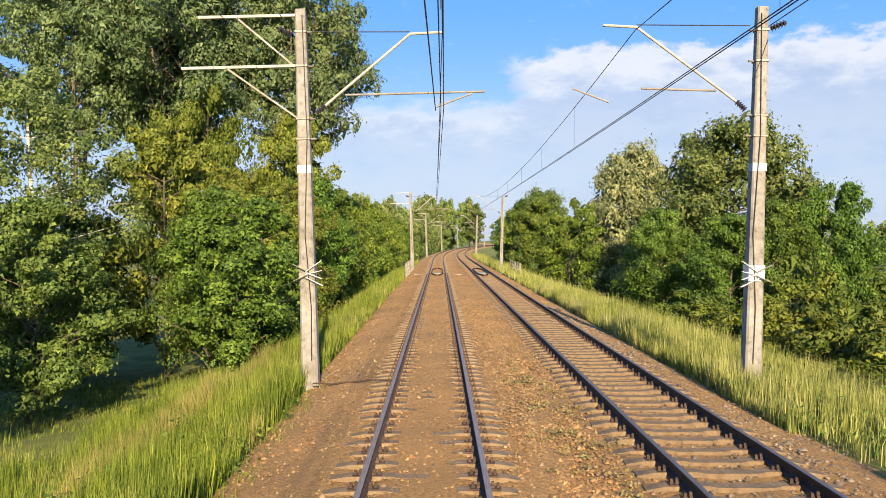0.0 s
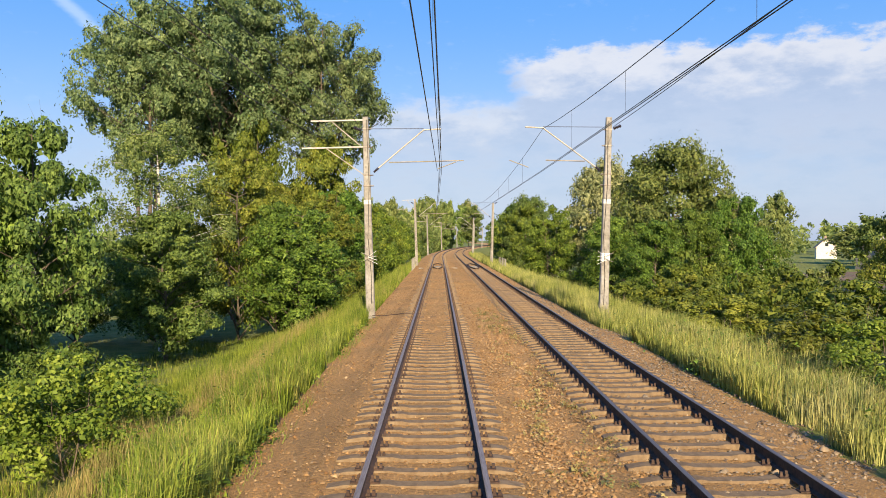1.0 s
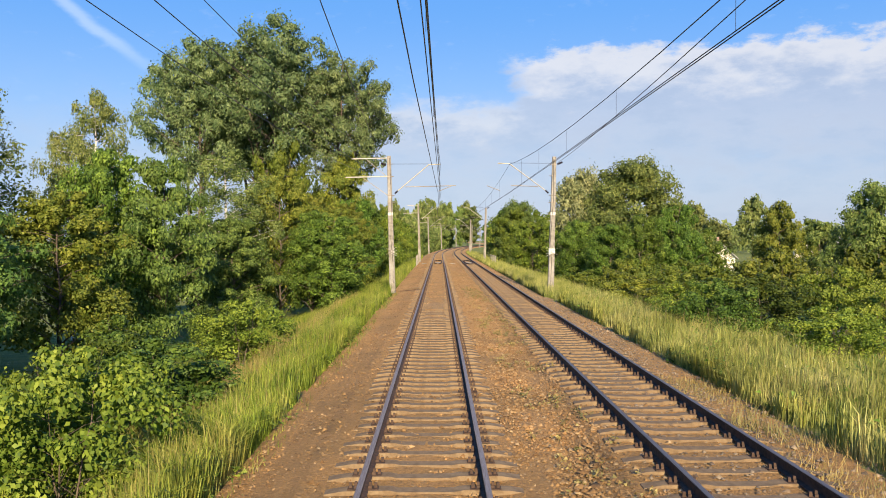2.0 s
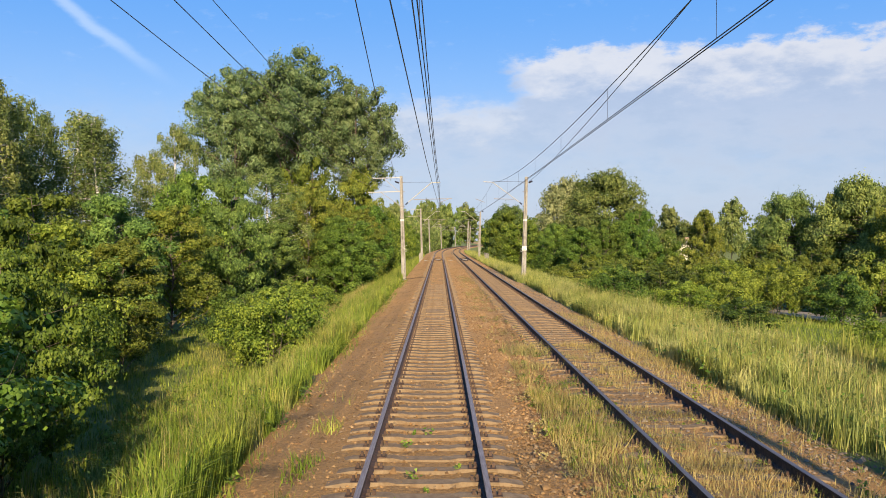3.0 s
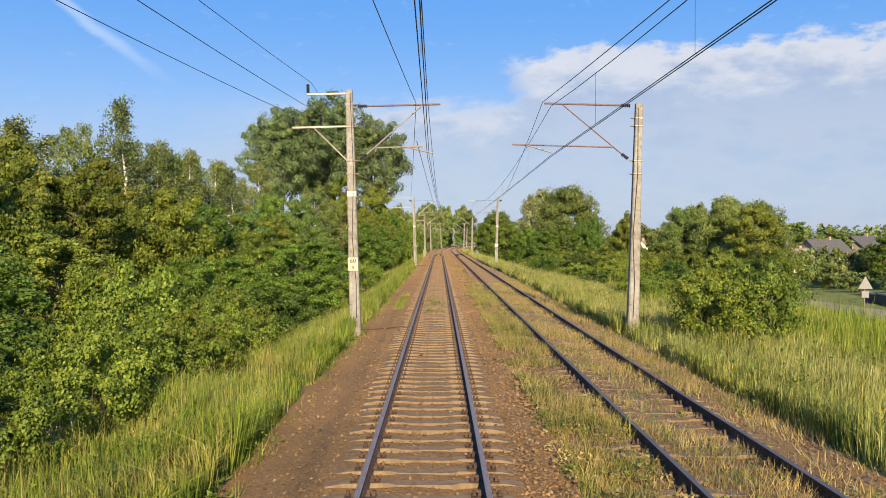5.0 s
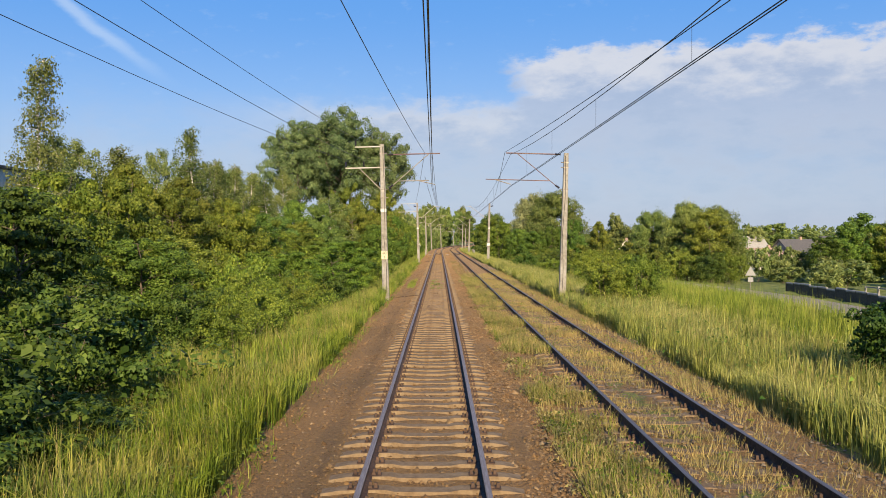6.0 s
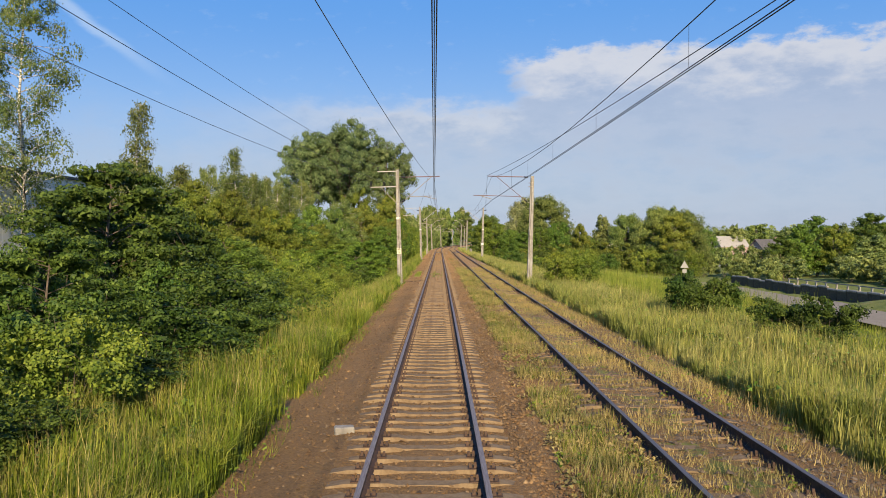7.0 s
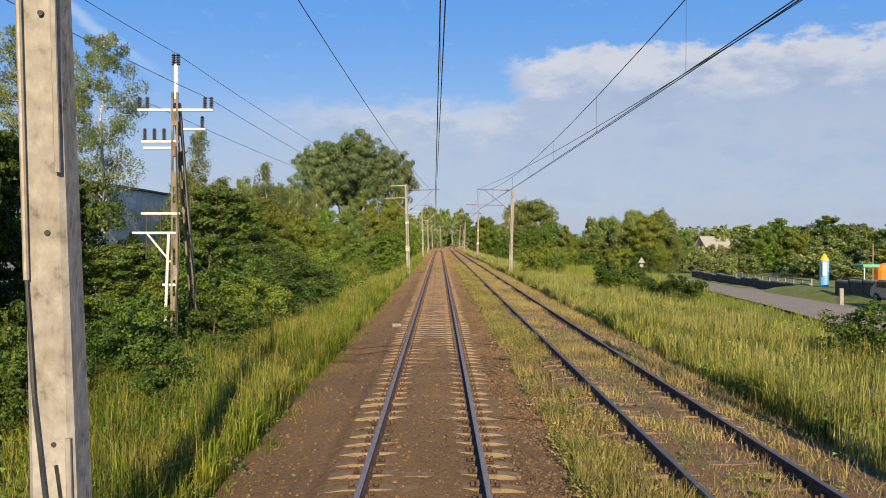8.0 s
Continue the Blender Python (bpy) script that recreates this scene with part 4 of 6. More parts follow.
row(("birch_tall",), back, ((-34.2, -46, 24, 10), (-29, -72, 18.5, 8.5)))
# left bank, middle row
mid = "trees at the foot of the bank"
row(("maple",), mid, ((-19.5, 44, 4.8, 9), (-26.5, 45, 3.5, 8), (-20, 18, 8.5, 7), (-17, -21, 5.6, 7), (-14.5, -57.5, 3.0, 6), (-17, -66, 5.0, 7), (-11, 41, 5.5, 6)))
row(("maple_fresh",), mid, ((-16, 33, 4.6, 8), (-16.5, 18, 7.9, 7), (-18.5, -2, 5.5, 7)))
# the last two stand unseen, placed tall to shade the trees further along
row(("maple_dark",), mid, ((-11.2, -101.5, 2.8, 4.5), (-10.8, -92, 3.2, 4.5), (-13.6, -71.5, 4.6, 6), (-15.5, -76.5, 4.6, 5.5), (-13.6, -80.6, 6.2, 8), (-19.5, -92, 6.5, 7), (-15.8, -100, 7, 6), (-17.6, -110, 12, 8), (-13.5, -119, 12, 8)))
row(("maple_b", "yellow"), mid, ((-17.5, 6, 5.2, 7), (-17.3, -12.4, 5.0, 7), (-16.5, -31, 6.0, 7), (-19.5, -37, 6.8, 7), (-22.5, -38, 8.4, 7.5), (-16, -47, 3.2, 6.5), (-20, -55, 6.5, 7), (-18, -104, 9, 8), (-21, -30, 8, 7), (-20, -46, 6.8, 7), (-15, -17, 3.6, 6), (-14, -12, 3.0, 5), (-14, 58, 8, 8), (-17, 61, 14.5, 9), (-10.5, 63, 13.0, 8)))
row(("yellow",), mid, ((-14.8, 46, 9.6, 8.5), (-20.5, -20, 6.8, 7)))
# the wall of trees further along on the left
along = "trees along the line"
row(("maple", "maple", "yellow"), along, [(-9.0 + rt.uniform(-1.0, 0.6), y, 8.0 - (64 - y) * 0.12, 7) for y in (38, 46, 53, 60)])
row(("mid", "mid_b"), along, [(-9.0 + rt.uniform(-1.0, 0.6) + float(off(y)), y, rt.uniform(6.2, 8.4) - max(0, 64 - y) * 0.12, rt.uniform(6.5, 7.5)) for y in (66, 74, 83, 92, 101, 111, 121, 132, 143, 155, 168)])
row(("far", "far_b"), along, [(-16 + rt.uniform(-2, 2) + float(off(y)), y, rt.uniform(8.5, 11), 9) for y in (80, 96, 112, 130, 150)])
# bushes on the left slope
slope = "bushes on the bank"
row(("sapling",), slope, ((-9.2, -31.5, 2.9, 4.6), (-11.8, -27, 3.6, 5), (-6.6, -40.8, 2.9, 5.6), (-9.5, -36, 2.6, 4.8), (-9.2, -46.5, 2.2, 4.8), (-12.5, -41, 2.2, 5)))
row(("bush",), slope, ((-8.2, 2.4, 0.5, 4.7), (-5.6, -20, 1.4, 3.8), (-6.8, -17.6, 0.9, 3.4), (-7.6, -51.5, 1.3, 3.6), (-10.5, -52, 2.2, 5), (-9.8, -57, 1.4, 4.2), (-7.7, -60.5, 1.1, 3.6), (-7.3, -57.2, 0.9, 3.2), (-7.5, -64, 1.0, 3.4), (-7.1, -54.4, 0.9, 3.0), (-7.4, -68, 0.7, 3.0), (-12.5, -49, 2.4, 5), (-29, 38, 1.5, 6), (-10, 42, 1.5, 5)))
row(("bush",), slope, ((-7.2, -98.6, 1.5, 3.8), (-9.4, -102, 1.8, 3.8)))
# dark leaves at y -38 to -49 stand in for shade below the saplings
row(("bush_b",), slope, ((-7.5, -92.8, 1.6, 4.4), (-9.2, -96, 1.9, 4.2), (-6.4, -96, 0.3, 2.6), (-6.4, -88, 1.0, 3.2), (-6.1, -84.6, 0.2, 2.6), (-6.5, -90, 0.3, 2.6), (-6.4, -84, 0.2, 2.6), (-6.4, -101.5, 0.3, 2.4), (-6.3, -106.4, 0.1, 2.2), (-7.6, -10, 0.3, 5.0), (-9.6, -6.5, 0.1, 4.4), (-11.2, -2.5, 0.3, 4.4), (-7.6, -87, 2.2, 5.0), (-8.0, -81, 2.0, 5.0), (-6.9, -44.6, 0.9, 3.8), (-8.0, -42.5, 0.5, 4.0), (-8.8, -48.6, 1.2, 4.2), (-9.0, -38.4, 0.6, 4.0), (-11, -62, 1.0, 4.4), (-10.2, -77, 2.2, 4.4), (-12.5, -88, 3.2, 4.5), (-13, -95, 3.4, 4.5), (-11.8, -80, 3.0, 4.5), (-10.6, 8, 0.0, 3.6), (-10.0, -84, 2.2, 4.2), (-5.6, -114, 0.65, 2.0), (-9.4, -112.5, 1.6, 3.0), (-10.6, -117.5, 1.6, 3.0), (-7.6, -103.6, 1.3, 3.4), (-8.2, -109.2, 1.3, 3.2), (-8.2, -114.8, 0.9, 2.6), (-8.7, -119.2, 1.0, 2.8), (-8.9, -106.5, 1.4, 2.6)))
# right side: the willow group and the trees round it
over = "trees and bushes beyond the second track"
row(("willow",), over, ((22.3, 63, 12.0, 14.5), (13.6, 108, 9.4, 9)))
row(("willow_pale",), over, ((21, 91, 13.2, 13),))
row(("maple", "maple_b"), over, ((23.8, 50, 6.4, 6.0), (19.8, 49, 5.4, 6.0), (16.5, 47, 4.4, 6.0), (14.5, 54, 5, 6)))
row(("mid", "mid_b"), over, ((13.5, 84, 7, 7), (12.5, 107, 8.5, 8), (13, 124, 9, 9), (14.5, 142, 9.5, 9)))
row(("yellow",), over, ((23.8, 25, 5.6, 4.6), (36.5, 14, 7.0, 8), (38, 30, 7.8, 8)))
row(("willow",), over, ((32, 27, 7.2, 8), (41.5, 26, 7.8, 9), (36, 22, 8.2, 9)))
row(("bush", "bush", "bush_b"), over, ((26, 48, 1.0, 5), (12.5, 40, 0.6, 4.5), (14.5, 34, 1.0, 5), (13.5, 27, 1.0, 4.5), (17, 30, 1.8, 5), (12.3, 19, 0.9, 4.5), (17.5, 22, 2.0, 5), (15.5, 14, 1.6, 5), (19.5, 15, 2.4, 5.5), (11.6, 9, 1.0, 4), (10.6, 3, 1.2, 3.8), (10.2, -2.6, 1.6, 3.2), (12.4, -7, 0.9, 3.6), (14.5, 4, 1.5, 4.6), (19, 6, 1.8, 5),
                                (13.0, -14, 0.5, 3.2), (16, -20, 0.4, 3.4), (11.8, -33.5, 0.9, 2.8), (13.4, -31.5, 1.1, 3.4), (12.4, -29.6, 0.8, 3.0), (23, -2, 1.2, 4), (20.5, 1, 1.8, 4.5), (22.5, 9, 2.4, 5), (25.5, 16, 2.8, 6), (17.2, -1, 1.2, 4), (28.5, 13, 2.6, 5), (26, 18, 1.6, 5), (31, 9, 2.2, 5), (33.5, 4, 1.8, 5), (16.5, 38, 2.4, 5), (20, 33, 1.2, 5.0), (36.5, 6, 1.6, 5)))
row(("shrub",), "shrubs in the grass beyond the second track", ((10.7, -79.2, 1.75, 2.0), (11.6, -80.0, 1.5, 2.1), (12.4, -79.4, 1.2, 1.8), (11.8, -86.8, 1.05, 2.0), (13.1, -87.9, 1.2, 2.1), (12.5, -86.2, 0.8, 1.6)))
row(("bush_b",), over, ((12.2, -109, 1.3, 3.0),))
row(("bush",), "bushes in the grass beyond the second track", ((8.6, -56.5, 2.1, 3.2), (10.3, -55.6, 2.3, 3.4), (9.6, -54.2, 2.0, 3.2)))


def in_view(x, y):
    """Whether a tree there would hide one of the houses from the line."""
    return any(y < hy - 4 and abs(x / (y + d) - hx / (hy + d)) < 0.03 for hx, hy in ((45, 102), (73.5, 91), (108, 131)) for d in (85, 120))


def sown(count, x0, x1, y0, y1, t0, t1, w0, w1):
    """Random places in an area, off the houses' sight lines."""
    got = []
    while len(got) < count:
        x, y = rt.uniform(x0, x1), rt.uniform(y0, y1)
        if not in_view(x, y):
            got.append((x, y, rt.uniform(t0, t1), rt.uniform(w0, w1)))
    return got


# beyond the road: gardens, then the village trees
vill = "trees round the far houses"
row(("far_bush",), "garden bushes beyond the road", sown(9, 41, 62, -8, 34, -0.2, 2.2, 4, 7) + sown(8, 48, 80, -14, 20, -0.6, 1.0, 4, 7))
row(("far_bush",), "garden bushes beyond the road", [(x, y, rt.uniform(-0.9, 0.3), rt.uniform(4, 6)) for x, y in ((46, 10), (50, 22), (55, 34), (60, 48), (66, 62), (44, 28), (52, 45), (70, 75), (75, 60), (82, 80), (64, 80), (90, 95), (38, 70), (43, 76))])
row(("far", "far_b"), vill, sown(16, 44, 170, 50, 150, 1.5, 7.5, 6, 11))
row(("far", "far_b"), vill, [(30 + i * 11 + rt.uniform(-4, 4), 175 + rt.uniform(-20, 60), rt.uniform(4.5, 10), rt.uniform(10, 15)) for i in range(24)])
row(("far", "mid_b"), vill, sown(10, 46, 95, 12, 62, 2.0, 6.6, 5, 8))
row(("far",), vill, ((88, 202, 15.5, 10), (44.5, 113, 9.6, 7), (46, 108, 6.5, 8), (66, 30, 3.8, 8), (83, 38, 4.6, 9), (76, 8, 3.2, 8)))
# a wood along the horizon, joined in one
def far_wood(x0, x1, y0, y1, count, top, seed):
    r = np.random.RandomState(seed)
    px, py = x0 + (x1 - x0) * r.rand(count), y0 + (y1 - y0) * r.rand(count)
    cents, rads = [], []
    for x, y in zip(px, py):
        h = top * (0.6 + 0.4 * r.rand())
        for k in range(9):
            f = k / 8
            cents.append((x + r.randn() * 1.6, y + r.randn() * 1.6, float(ground_z(x, 200)) + h * (0.12 + 0.85 * f)))
            rads.append(2.6 * (1.1 - 0.6 * f))
    lv = leaves(r, cents, rads, 26, 0.95, 0.0, 0.6, 3, 0.1, 0.0, 0.0)
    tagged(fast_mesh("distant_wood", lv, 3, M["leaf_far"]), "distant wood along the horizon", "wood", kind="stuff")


far_wood(110, 520, 330, 480, 190, 14.5, 61)
far_wood(-330, -60, 300, 420, 120, 12.0, 62)
# the wood that closes the view in the bend
row(("far", "far_b"), "wood in the bend", [(-38 + i * 3.4 + rt.uniform(-2, 2), 350 + rt.uniform(0, 70), rt.uniform(17, 23), rt.uniform(10, 13)) for i in range(17)])
row(("far", "far_b"), "trees along the bend", [(float(off(y)) + 13 + rt.uniform(0, 3) + max(0, y - 170) * 0.06, y, rt.uniform(7.5, 11), 9) for y in range(160, 360, 15)] + [(float(off(y)) - 11 + rt.uniform(-3, 0.5), y, rt.uniform(7.5, 11), 9) for y in range(180, 360, 15)])

# dark garden trees and bushes that stand before the houses
row(("mid",), vill, ((31.0, 64, 4.2, 6), (36.5, 84, 3.2, 5), (62, 28, 5.6, 8), (68, 35, 7.2, 8), (76, 31, 7.6, 9), (57, 24, 3.4, 6), (84, 22, 6.5, 9), (53.5, 52, 5.0, 6)))
row(("far_bush",), "garden bushes beyond the road", [(44.5 + 3.9 * k, 35 + 2.0 * rt.uniform(-1, 1) + k, rt.uniform(1.3, 2.3), rt.uniform(4.5, 6)) for k in range(10)])

# ---- masts, overhead line ----
SPAN = 72.0
MAST_Y = [-125.5 + SPAN * i for i in range(8)]


def post(bm, x, y, z0, z1, w0, w1):
    """A tapered concrete post with bevelled corners."""
    vs = []
    for z, w in ((z0, w0), (z1, w1)):
        h, c = w / 2, w * 0.12
        for dx, dy in ((-h + c, -h), (h - c, -h), (h, -h + c), (h, h - c), (h - c, h), (-h + c, h), (-h, h - c), (-h, -h + c)):
            vs.append(bm.verts.new((x + dx, y + dy, z)))
    for i in range(8):
        j = (i + 1) % 8
        bm.faces.new((vs[i], vs[j], vs[8 + j], vs[8 + i]))
    bm.faces.new(vs[8:])
    return bm


def mast_w(z):
    return 0.392 - 0.0185 * (z + 0.7)


def shed_stack(a, b, r=0.07, n=5):
    """An insulator: a core with ribbed sheds."""
    bm = bmesh.new()
    a, b = Vector(a), Vector(b)
    rod(bm, a, b, r * 0.45)
    for i in range(n):
        p, q = a.lerp(b, (i + 0.15) / n), a.lerp(b, (i + 0.75) / n)
        rod(bm, p, q, r, r * 0.55, 10)
    return bm


def mast(x, y, side, kind, power_arms, top=8.05, banded=True):
    """A concrete mast with its cantilever over the track. side: +1 if the track lies to the right."""
    z0 = at_ground(x, y)
    ob = thing("catenary_mast", "weathered concrete mast that carries the overhead line", "mast", "catenary masts", (x + side * 0.1, y, 0))
    ob.rotation_euler = (0, radians(-1.5 * side), 0)   # masts lean away from the pull of the wires
    part("post", post(bmesh.new(), 0, 0, z0 - 0.5, top, mast_w(z0), mast_w(top)), M["concrete"], ob)
    for z in (top - 0.5, 6.78, 5.6, 5.15):
        w = mast_w(z) / 2 + 0.015
        bm = bmesh.new()
        box(bm, -w, -w, z - 0.03, w, w, z + 0.03, 0.01)
        rod(bm, (side * w, 0, z), (side * (w + 0.12), 0, z), 0.025)
        part("collar", bm, M["steel"], ob)
    if banded and -100 < y < 60:
        w = mast_w(4.45) / 2 + 0.004
        part("white_band", box(bmesh.new(), -w, -w, 4.38, w, w, 4.56), M["band"], ob, "white painted band")
    track = (TRACKS[0] if side > 0 else TRACKS[1]) - x + float(off(y)) + side * 0.07
    s = side
    if kind == "beam":
        part("beam_insulator", shed_stack((s * 0.3, 0, 7.48), (s * 0.62, 0, 7.48), 0.075), M["insulator"], ob)
        part("top_tube", rod(bmesh.new(), (s * 0.6, 0, 7.48), (track + s * 0.25, 0, 7.48), 0.034), M["oxide_dark"], ob)
        part("strut_insulator", shed_stack((s * 0.32, 0, 5.66), (s * 0.55, 0, 5.82), 0.075), M["insulator"], ob)
        part("strut", rod(bmesh.new(), (s * 0.52, 0, 5.8), (track - s * 0.38, 0, 7.45), 0.022), M["tube"] if s > 0 else M["oxide_dark"], ob)
        part("registration_tube", rod(bmesh.new(), (s * 0.85, 0, 6.04), (track + s * (1.3 if s < 0 else -0.4), 0, 6.04), 0.025), M["oxide_dark"] if s < 0 else M["tube"], ob)
        part("steady_arm", rod(bmesh.new(), (track + s * 0.8 if s < 0 else track - 0.95, 0, 6.03), (track - s * 0.05, 0, 5.80), 0.024), M["tube"], ob)
    else:
        part("strut_insulator", shed_stack((s * 0.3, 0, 5.72), (s * 0.5, 0, 5.9), 0.075), M["insulator"], ob)
        part("strut", rod(bmesh.new(), (s * 0.48, 0, 5.88), (track - s * 0.45, 0, 7.45), 0.032), M["tube_pale"], ob)
        part("top_tube", rod(bmesh.new(), (track - s * 0.47, 0, 7.45), (track + s * 0.28, 0, 7.47), 0.032), M["tube_pale"], ob)
        part("stay", rod(bmesh.new(), (s * 0.25, 0, 7.55), (track - s * 0.45, 0, 7.5), 0.012), M["wire"], ob)
        part("registration_tube", rod(bmesh.new(), (s * 0.95, 0, 6.12), (track + s * (1.2 if s > 0 else -0.6), 0, 6.12), 0.025), M["tube"], ob)
        part("steady_arm", rod(bmesh.new(), (track + s * 0.9, 0, 6.08), (track + s * 0.1, 0, 5.80), 0.02), M["tube"], ob)
        part("anchor_insulator", shed_stack((-s * 0.2, 0, 7.5), (-s * 0.5, -0.1, 7.62), 0.085), M["insulator"], ob)
    if power_arms:
        up, low = power_arms
        for z, reach, knee in ((7.93, up, False), (6.8, low, True)):
            part("crossarm", box(bmesh.new(), -reach, -0.04, z - 0.032, -0.1, 0.04, z + 0.032, 0.006), M["tube_pale"], ob)
            if knee or kind != "beam":
                part("knee_brace", bar(bmesh.new(), (-reach * 0.62, 0, z - 0.03), (-0.12, 0, z - 1.18), 0.04, 0.04), M["tube"], ob)
            for px in ((-reach + 0.04,) if not knee else (-reach + 0.04, -reach * 0.5)):
                if kind == "beam":
                    part("pin_insulator", shed_stack((px, 0, z + 0.06), (px, 0, z + 0.36), 0.07), M["insulator"], ob)
    bm = bmesh.new()
    pts = [(s * 0.05, -mast_w(z) / 2 - 0.015, z) for z in ((top - 0.15, 5.2, 3.0, 1.4, 0.2) if y > -100 else (1.2, 0.8, 0.4, 0.1))]
    pts = [(px + 0.06 * math.sin(i * 2.3), py, pz) for i, (px, py, pz) in enumerate(pts)]
    for a, b in zip(pts, pts[1:]):
        rod(bm, a, b, 0.012, sides=5)
    part("earth_cable", bm, M["wire"], ob)
    if y < -100 and side > 0:
        # old conduits and a drooping cable on this mast
        w = mast_w(2.0) / 2
        for px, z0_, z1_ in ((-w * 0.72, 2.6, 7.6), (w * 0.8, 3.4, 5.0), (w * 0.86, 0.5, 1.4)):
            part("conduit", rod(bmesh.new(), (px, -w - 0.03, z0_), (px * 0.97, -w - 0.012, z1_), 0.022), M["tube"], ob)
        bm = bmesh.new()
        pts = [(-w * 0.72, -w - 0.03, 2.6), (-w * 0.5, -w - 0.05, 1.7), (-w * 0.1, -w - 0.06, 0.9), (w * 0.3, -w - 0.06, 0.2), (w * 0.35, -w - 0.05, -0.4)]
        for a, b in zip(pts, pts[1:]):
            rod(bm, a, b, 0.014, sides=5)
        part("loose_cable", bm, M["black_paint"], ob)
        for hz in (1.35, 2.95, 4.6):
            part("bolt_hole", rod(bmesh.new(), (0.03, -w - 0.006, hz), (0.03, -w + 0.05, hz), 0.022), M["black_paint"], ob)
    return ob


MASTS = {}
for i, y in enumerate(MAST_Y):
    kind = "beam" if i in (0, 1) else "tube"
    o = float(off(y))
    MASTS["l", i] = mast(-2.82 + o, y + (0.4 if i == 2 else 0), 1, kind, (1.45, 2.0) if i < 2 else (2.3, 2.7) if i == 2 else (1.6, 2.2))
    MASTS["r", i] = mast((7.1 if i == 2 else 6.93) + o, y - 0.2, -1, kind, None, 7.95 if i == 2 else 7.55, i != 1)


def wire(name, label, pts, r, sag=0.0, mat=None, group="overhead wires"):
    """A wire through points, hanging a little between each two."""
    cu = bpy.data.curves.new(name, "CURVE")
    cu.dimensions, cu.bevel_depth, cu.bevel_resolution = "3D", r, 1
    path = []
    for a, b in zip(pts, pts[1:]):
        a, b = Vector(a), Vector(b)
        n = 14 if sag else 1
        for k in range(n):
            f = k / n
            path.append(a.lerp(b, f) - Vector((0, 0, sag * 4 * f * (1 - f) * ((b - a).length / SPAN) ** 2)))
    path.append(Vector(pts[-1]))
    sp = cu.splines.new("POLY")
    sp.points.add(len(path) - 1)
    for p, q in zip(sp.points, path):
        p.co = (*q, 1)
    cu.materials.append(mat or M["wire"])
    me = bpy.data.meshes.new_from_object(new("tmp_wire", cu))
    tmp = bpy.data.objects["tmp_wire"]
    bpy.data.objects.remove(tmp)
    ob = new(name, me)
    return tagged(ob, label, "wire", group)


for tx in TRACKS:
    for d in (-0.03, 0.03):
        pts = []
        for i, y in enumerate([-197.5] + MAST_Y):
            st = (0.25 if i % 2 else -0.2) + tx * 0.06
            pts.append((tx + d + st + float(off(y)), y, 5.78))
        wire("contact_wire", "grooved contact wire over the track", pts, 0.009, 0.05)
    pts = [(tx + tx * 0.06 + (0.25 if i % 2 else -0.2) + float(off(y)), y, 7.5) for i, y in enumerate([-197.5] + MAST_Y)]
    wire("messenger_wire", "messenger wire that carries the contact wires", pts, 0.010, 1.15)
    # droppers hang the contact wires from the messenger
    for i in range(1, 6):
        a, b = Vector(pts[i]), Vector(pts[i + 1])
        for k in range(1, 9):
            f = k / 9
            p = a.lerp(b, f) - Vector((0, 0, 1.15 * 4 * f * (1 - f)))
            q = a.lerp(b, f)
            if i < 4:
                bm = rod(bmesh.new(), p, (q.x, q.y, 5.79 - 0.05 * 4 * f * (1 - f)), 0.004, sides=4)
                me = bpy.data.meshes.new("dropper")
                bm.to_mesh(me)
                bm.free()
                me.materials.append(M["wire"])
                tagged(new("dropper", me), "thin dropper between messenger and contact wire", "wire", "droppers")
# the overlap: a second pair of wires comes in to the middle masts from anchors on the next ones
YA, YB, YC = MAST_Y[2] + 0.4, MAST_Y[1], MAST_Y[0]
wire("anchor_wire", "second messenger wire between an anchor mast and the overlap", [(-3.3, YA, 7.8), (-0.62, YB, 7.6), (-2.9, YC, 7.9)], 0.011, 0.55)
wire("anchor_wire", "second contact wire between an anchor mast and the overlap", [(-0.6, YB, 6.3), (-0.3, YB + 36, 5.85), (0.1, YA, 5.8)], 0.011, 0.1)
wire("anchor_wire", "second messenger wire of the far track in the overlap", [(7.45, YA - 0.3, 7.6), (3.72, YB - 0.2, 7.6), (7.45, YC, 7.6)], 0.011, 0.5)
# the power line on the masts' outer arms, by way of the A-frame pole
POLE = (-8.1, -105.5)
for (dx, z), (px, pz) in zip(((-1.41, 8.3), (-1.96, 7.16), (-1.0, 7.16)), ((0.0, 8.75), (-1.1, 7.3), (1.1, 7.3))):
    pts = [(-2.82 + dx, YA, z), (-2.82 + dx, YB, z), (POLE[0] + px, POLE[1], pz), (POLE[0] + px, POLE[1] - 62, pz)]
    wire("power_wire", "bare wire of the power line on the masts", pts, 0.008, 0.9)


# ---- marks and plates on the masts ----


def text_part(name, words, size, mat, parent, m, label=""):
    cu = bpy.data.curves.new(name, "FONT")
    cu.body, cu.size, cu.extrude, cu.align_x, cu.align_y = words, size, 0.002, "CENTER", "CENTER"
    tmp = new("tmp_text", cu)
    me = bpy.data.meshes.new_from_object(tmp)
    bpy.data.objects.remove(tmp)
    me.materials.append(mat)
    ob = new(name, me)
    ob.parent = parent
    ob.matrix_basis = m
    if label:
        tagged(ob, label)
    return ob


